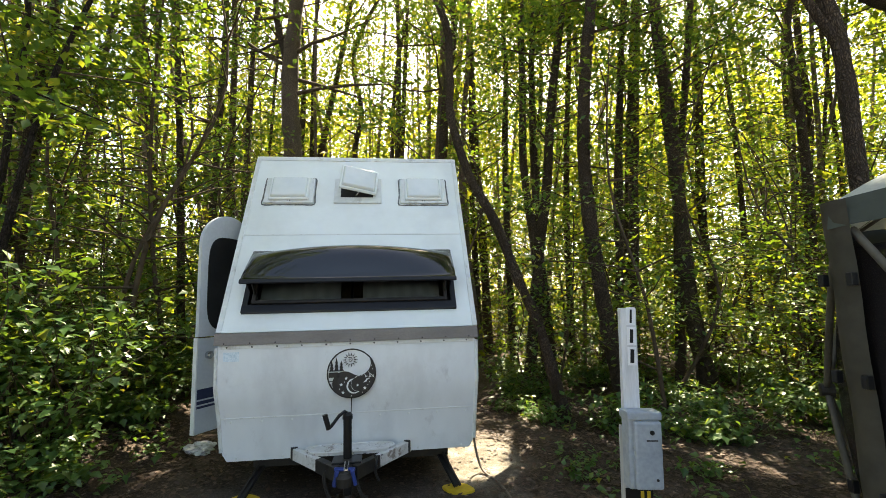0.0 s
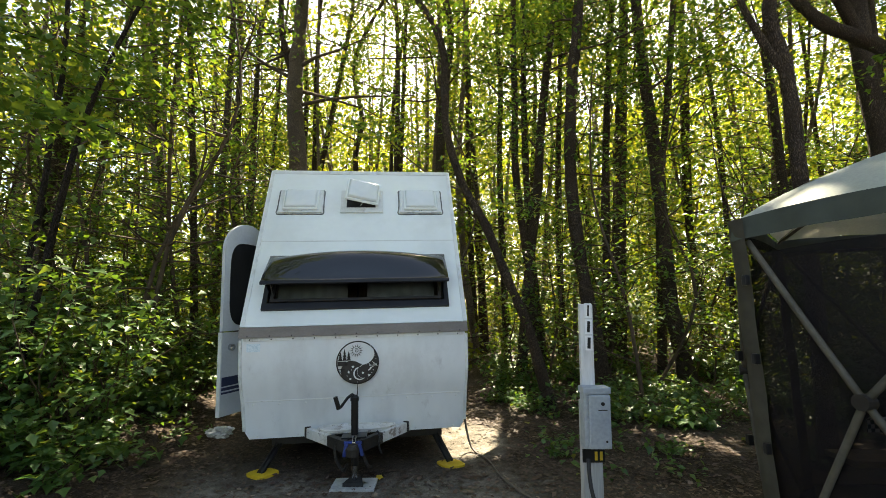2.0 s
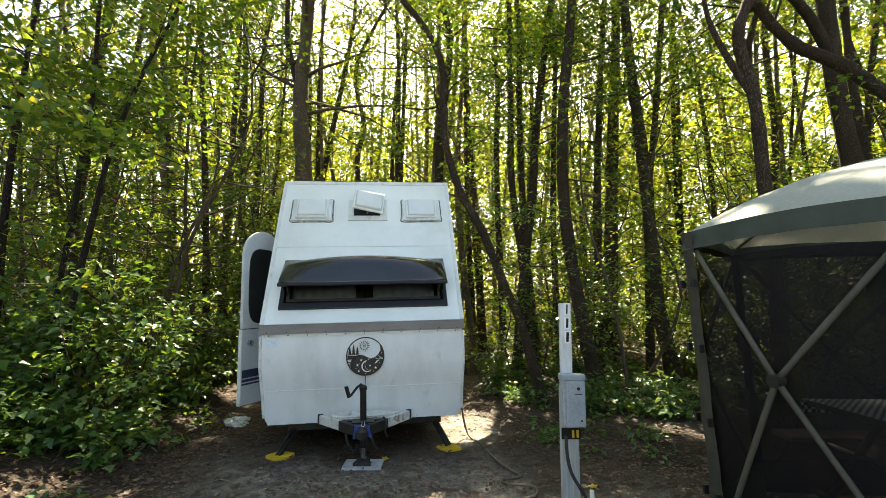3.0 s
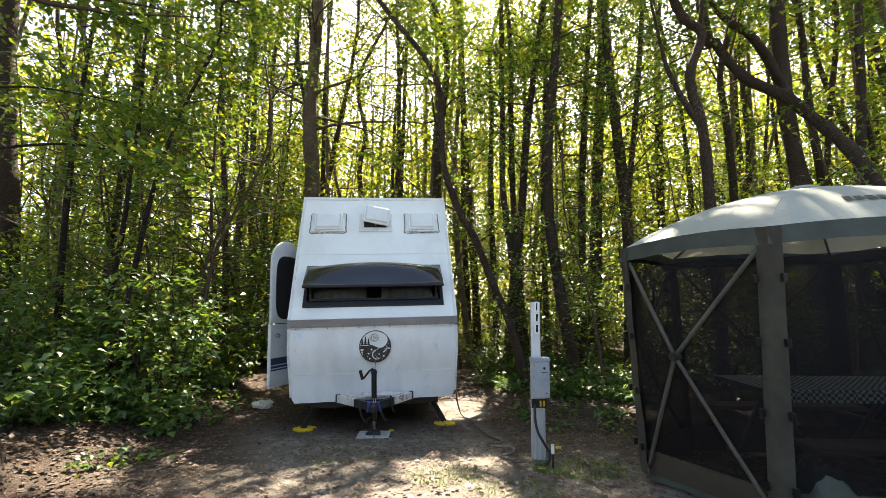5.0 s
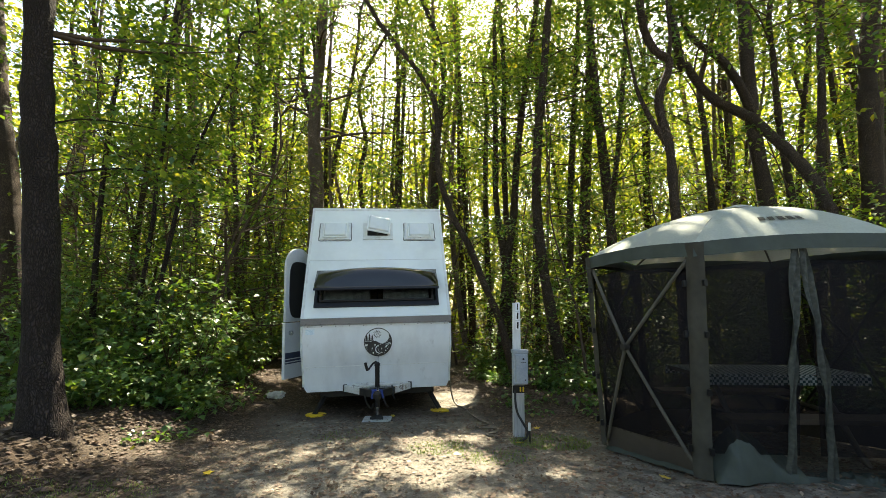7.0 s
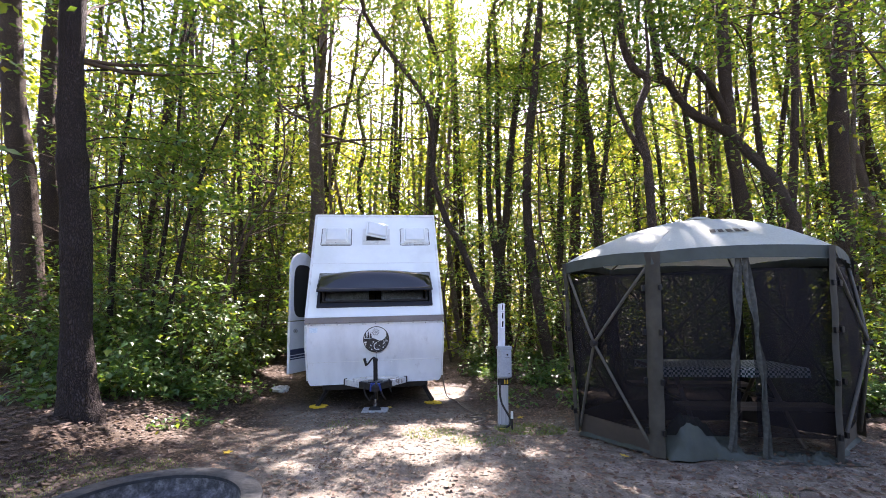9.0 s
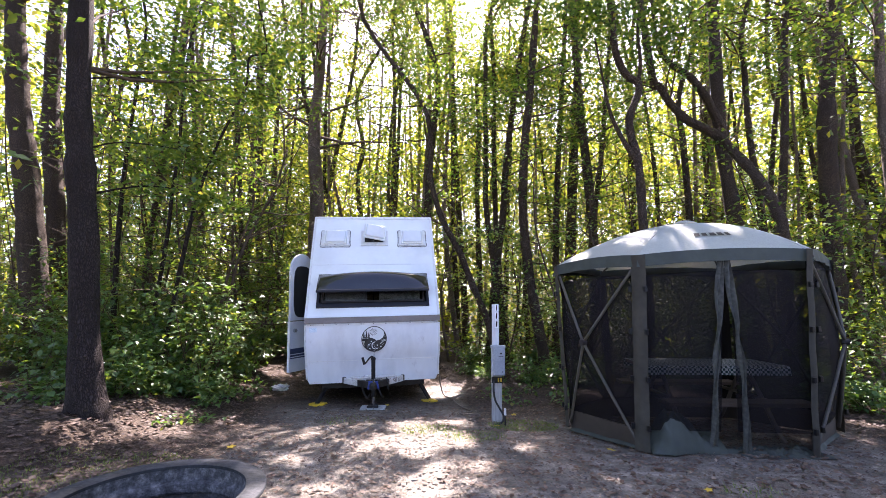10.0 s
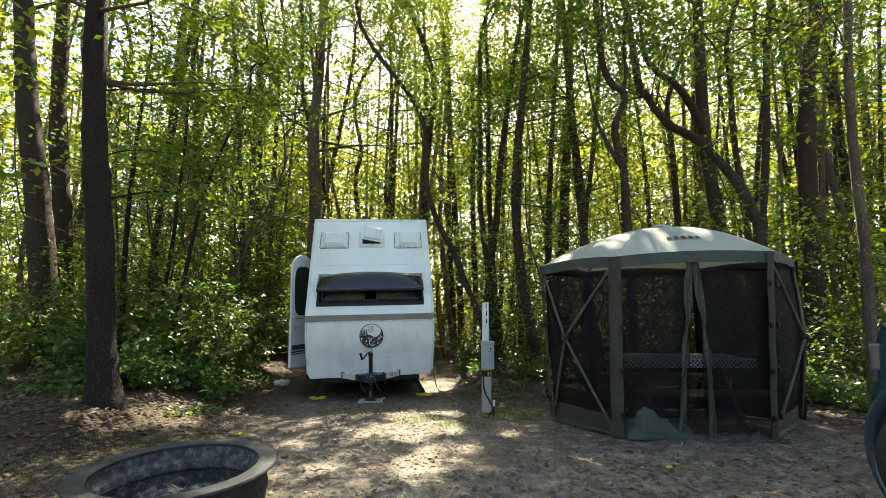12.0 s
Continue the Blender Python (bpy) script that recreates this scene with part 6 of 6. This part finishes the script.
# picnic table in the tent
table = thing("picnic_table", pose(3.42, 1.8, 0.02, 0, 0, -4), "brown picnic table with tube legs inside the screen tent", "picnic table")
part("tabletop", boxed((1.5, 0.72, 0.04), pose(0, 0, 0.75), 0.005), WOOD, table)
for s in (-1, 1):
    part("bench", boxed((1.5, 0.25, 0.04), pose(0, s * 0.66, 0.44), 0.005), WOOD, table)
    part("leg_tube", tube(bmesh.new(), smooth_path([(s * 0.5, -0.72, 0.02), (s * 0.5, -0.55, 0.05), (s * 0.5, -0.25, 0.45), (s * 0.5, 0.0, 0.70), (s * 0.5, 0.25, 0.45), (s * 0.5, 0.55, 0.05), (s * 0.5, 0.72, 0.02)], 5), 0.025, 8), TUBE, table, "", True)
    part("bench_arm", tube(bmesh.new(), [(s * 0.5, -0.7, 0.41), (s * 0.5, 0.7, 0.41)], 0.02, 8), TUBE, table)


def cloth(a, b):
    """Cloth over the top with a hanging edge on both long sides."""
    x = -0.78 + 1.56 * a
    d = (b - 0.5) * 0.94
    if abs(d) <= 0.37:
        y, z = d, 0.778
    else:
        y, z = math.copysign(0.375 + 0.012 * math.sin(a * 44), d), 0.778 - (abs(d) - 0.37)
    return (x, y, z)


cl = part("tablecloth", sheet(cloth, 60, 24), CHECKED, None)
cl.matrix_basis = pose(3.42, 1.8, 0.02, 0, 0, -4)
tagged(cl, "green and white checked tablecloth over the picnic table", "tablecloth")

# ---- fire ring ----
ring = thing("fire_ring", pose(-1.35, -0.89, 0.10), "round grey steel fire ring holding ash and charcoal", "fire ring")


def lathe(profile, seg=64):
    bm = bmesh.new()
    rows = [[bm.verts.new((r * math.cos(2 * math.pi * k / seg), r * math.sin(2 * math.pi * k / seg), z)) for k in range(seg)] for r, z in profile]
    for a, b in zip(rows, rows[1:]):
        for k in range(seg):
            bm.faces.new((a[k], a[(k + 1) % seg], b[(k + 1) % seg], b[k]))
    return bm


part("outer_wall", lathe([(0.527, -0.045), (0.527, 0.108), (0.538, 0.126), (0.538, 0.162), (0.527, 0.180), (0.527, 0.275), (0.544, 0.279)]), STEEL_RING, ring, "", True, 0.5)
part("rim", lathe([(0.583, 0.286), (0.588, 0.297), (0.583, 0.308), (0.488, 0.310), (0.472, 0.304), (0.472, 0.286), (0.583, 0.286)]), STEEL_RING, ring, "flat rolled steel rim", True, 0.5)
part("inner_wall", lathe([(0.475, 0.302), (0.478, 0.222), (0.472, 0.208), (0.450, 0.196), (0.446, 0.184), (0.446, 0.150), (0.452, 0.138), (0.478, 0.124), (0.478, 0.000)]), ASH_WALL, ring, "ash-whitened inner wall", True, 0.35)
part("ash_bed", sheet(lambda a, b: (0.475 * b * math.cos(2 * math.pi * a), 0.475 * b * math.sin(2 * math.pi * a), 0.05 + 0.05 * noise.noise((5 * b * math.cos(2 * math.pi * a), 5 * b * math.sin(2 * math.pi * a), 1))), 40, 16), CHARCOAL, ring, "grey ash bed")
rng_c = np.random.default_rng(8)
for k in range(14):
    a, d = rng_c.uniform(0, 6.28), rng_c.uniform(0.0, 0.3)
    c = bmesh.new()
    bmesh.ops.create_icosphere(c, subdivisions=2, radius=rng_c.uniform(0.03, 0.07))
    for v in c.verts:
        v.co *= 1 + 0.45 * noise.noise(v.co * 22 + Vector((k, 0, 0)))
        v.co.x *= 1.5
    bmesh.ops.transform(c, matrix=pose(d * math.cos(a), d * math.sin(a), 0.10, rng_c.uniform(0, 60), 20, rng_c.uniform(0, 180)), verts=c.verts)
    part("charred_log", c, CHARCOAL, ring)

# ---- parked pickup, nose towards the woods ----
truck = thing("pickup_truck", pose(4.11, -0.90, 0.12, 0, 0, 0), "dark blue-green pickup truck parked beside the pitch", "pickup truck")
side_prof = [(-0.04, 0.30), (0.0, 0.42), (0.03, 0.55), (0.03, 0.72), (-0.03, 0.84), (-0.05, 1.08), (-0.10, 1.20), (-0.24, 1.26), (-1.35, 1.30), (-2.05, 1.84), (-3.3, 1.86), (-3.55, 1.34), (-5.3, 1.32), (-5.35, 0.45)]


def truck_body():
    bm = bmesh.new()
    secs = [(-0.98, -0.09, 0.05), (-0.96, -0.055, 0.03), (-0.90, -0.025, 0.01), (-0.75, -0.008, 0.0), (0.0, 0.03, 0.0), (0.75, -0.008, 0.0), (0.90, -0.025, 0.01), (0.96, -0.055, 0.03), (0.98, -0.09, 0.05)]
    rows = []
    for x, dy, inset in secs:
        rows.append([bm.verts.new((x * (1.0 if z < 1.4 else 0.82), y + (dy * 3 if y > -0.3 else 0), z - inset * (z > 0.9))) for y, z in side_prof])
    for a, b in zip(rows, rows[1:]):
        for k in range(len(side_prof) - 1):
            bm.faces.new((a[k], a[k + 1], b[k + 1], b[k]))
    bm.faces.new(rows[0][::-1])
    bm.faces.new(rows[-1])
    bmesh.ops.recalc_face_normals(bm, faces=bm.faces)
    return bm


tb = part("body", truck_body(), PAINT, truck)
bev = tb.modifiers.new("rounding", "BEVEL")
bev.width, bev.segments, bev.limit_method = 0.05, 3, "ANGLE"
part("bumper", boxed((1.6, 0.14, 0.22), pose(0, -0.02, 0.55), 0.06), PAINT, truck)
for s in (-1, 1):
    part("headlight", boxed((0.05, 0.10, 0.18), pose(s * 0.925, -0.17, 0.98, 0, 0, -s * 40), 0.02), LAMP_GLASS, truck, "clear headlight")
    for y in (-0.60, -4.1):
        wheel = part("wheel", lathe([(0.20, -0.12), (0.33, -0.13), (0.385, -0.10), (0.39, 0.0), (0.385, 0.10), (0.33, 0.13), (0.20, 0.12)], 36), RUBBER, truck, "black tyre", True)
        wheel.matrix_basis = pose(s * 0.92, y, 0.385, 0, 90, 18 if y > -2 else 0)
        part("rim", lathe([(0.0, -0.08), (0.19, -0.09), (0.205, -0.12), (0.205, 0.12), (0.19, 0.09), (0.0, 0.08)], 24), CHROME, wheel, "", True)
        part("wheel_arch", lathe([(0.50, -0.06), (0.52, 0.0), (0.50, 0.06), (0.44, 0.06), (0.44, -0.06), (0.50, -0.06)], 32), PAINT, truck, "", True).matrix_basis = pose(s * 0.97, y, 0.42, 0, 90, 0)
        part("wheel_well", lathe([(0.0, -0.012), (0.45, -0.012), (0.45, 0.012), (0.0, 0.012)], 32), RUBBER, truck).matrix_basis = pose(s * 0.975, y, 0.42, 0, 90, 0)
part("windshield", prism([(-0.75, 0), (0.75, 0), (0.68, 0.6), (-0.68, 0.6)], 0.01, pose(0, -1.42, 1.33, 38, 0, 0)), BLACK, truck)

# plastic bag of litter beside the trailer
def crumpled_bag():
    bm = bmesh.new()
    bmesh.ops.create_icosphere(bm, subdivisions=4, radius=0.12)
    for v in bm.verts:
        v.co *= 1 + 0.6 * noise.noise(v.co * 13) + 0.4 * noise.noise(v.co * 34)
        v.co.z = max(-0.05, v.co.z * 0.5)
        v.co.x *= 1.25
    ob = part("plastic_bag", bm, PLASTIC_BAG)
    ob.matrix_basis = pose(-2.6, 5.1, -0.06)
    tagged(ob, "crumpled clear plastic bag lying on the leaves", "plastic bag")


crumpled_bag()


def fallen_leaf(x, y, s, turn):
    pts = [(0.5 * s * math.cos(a) * (1 + 0.3 * math.cos(5 * a)), 0.42 * s * math.sin(a) * (1 + 0.3 * math.cos(5 * a))) for a in [2 * math.pi * k / 20 for k in range(20)]]
    ob = part("fallen_leaf", prism(pts, 0.004), LITTER_YELLOW)
    ob.matrix_basis = pose(x, y, ground_z(x, y) + 0.022, 8, -6, turn)
    tagged(ob, "yellow fallen leaf on the dirt", "leaf", "yellow fallen leaves")


for x, y, s, t in ((-1.81, 1.16, 0.075, 20), (-0.5, 3.75, 0.07, 70), (1.36, 2.9, 0.07, 10), (1.95, 0.95, 0.07, 130), (1.0, 2.15, 0.07, 200), (0.3, 1.7, 0.06, 33), (-2.3, 0.2, 0.06, 80), (2.2, -0.2, 0.05, 12)):
    fallen_leaf(x, y, s, t)
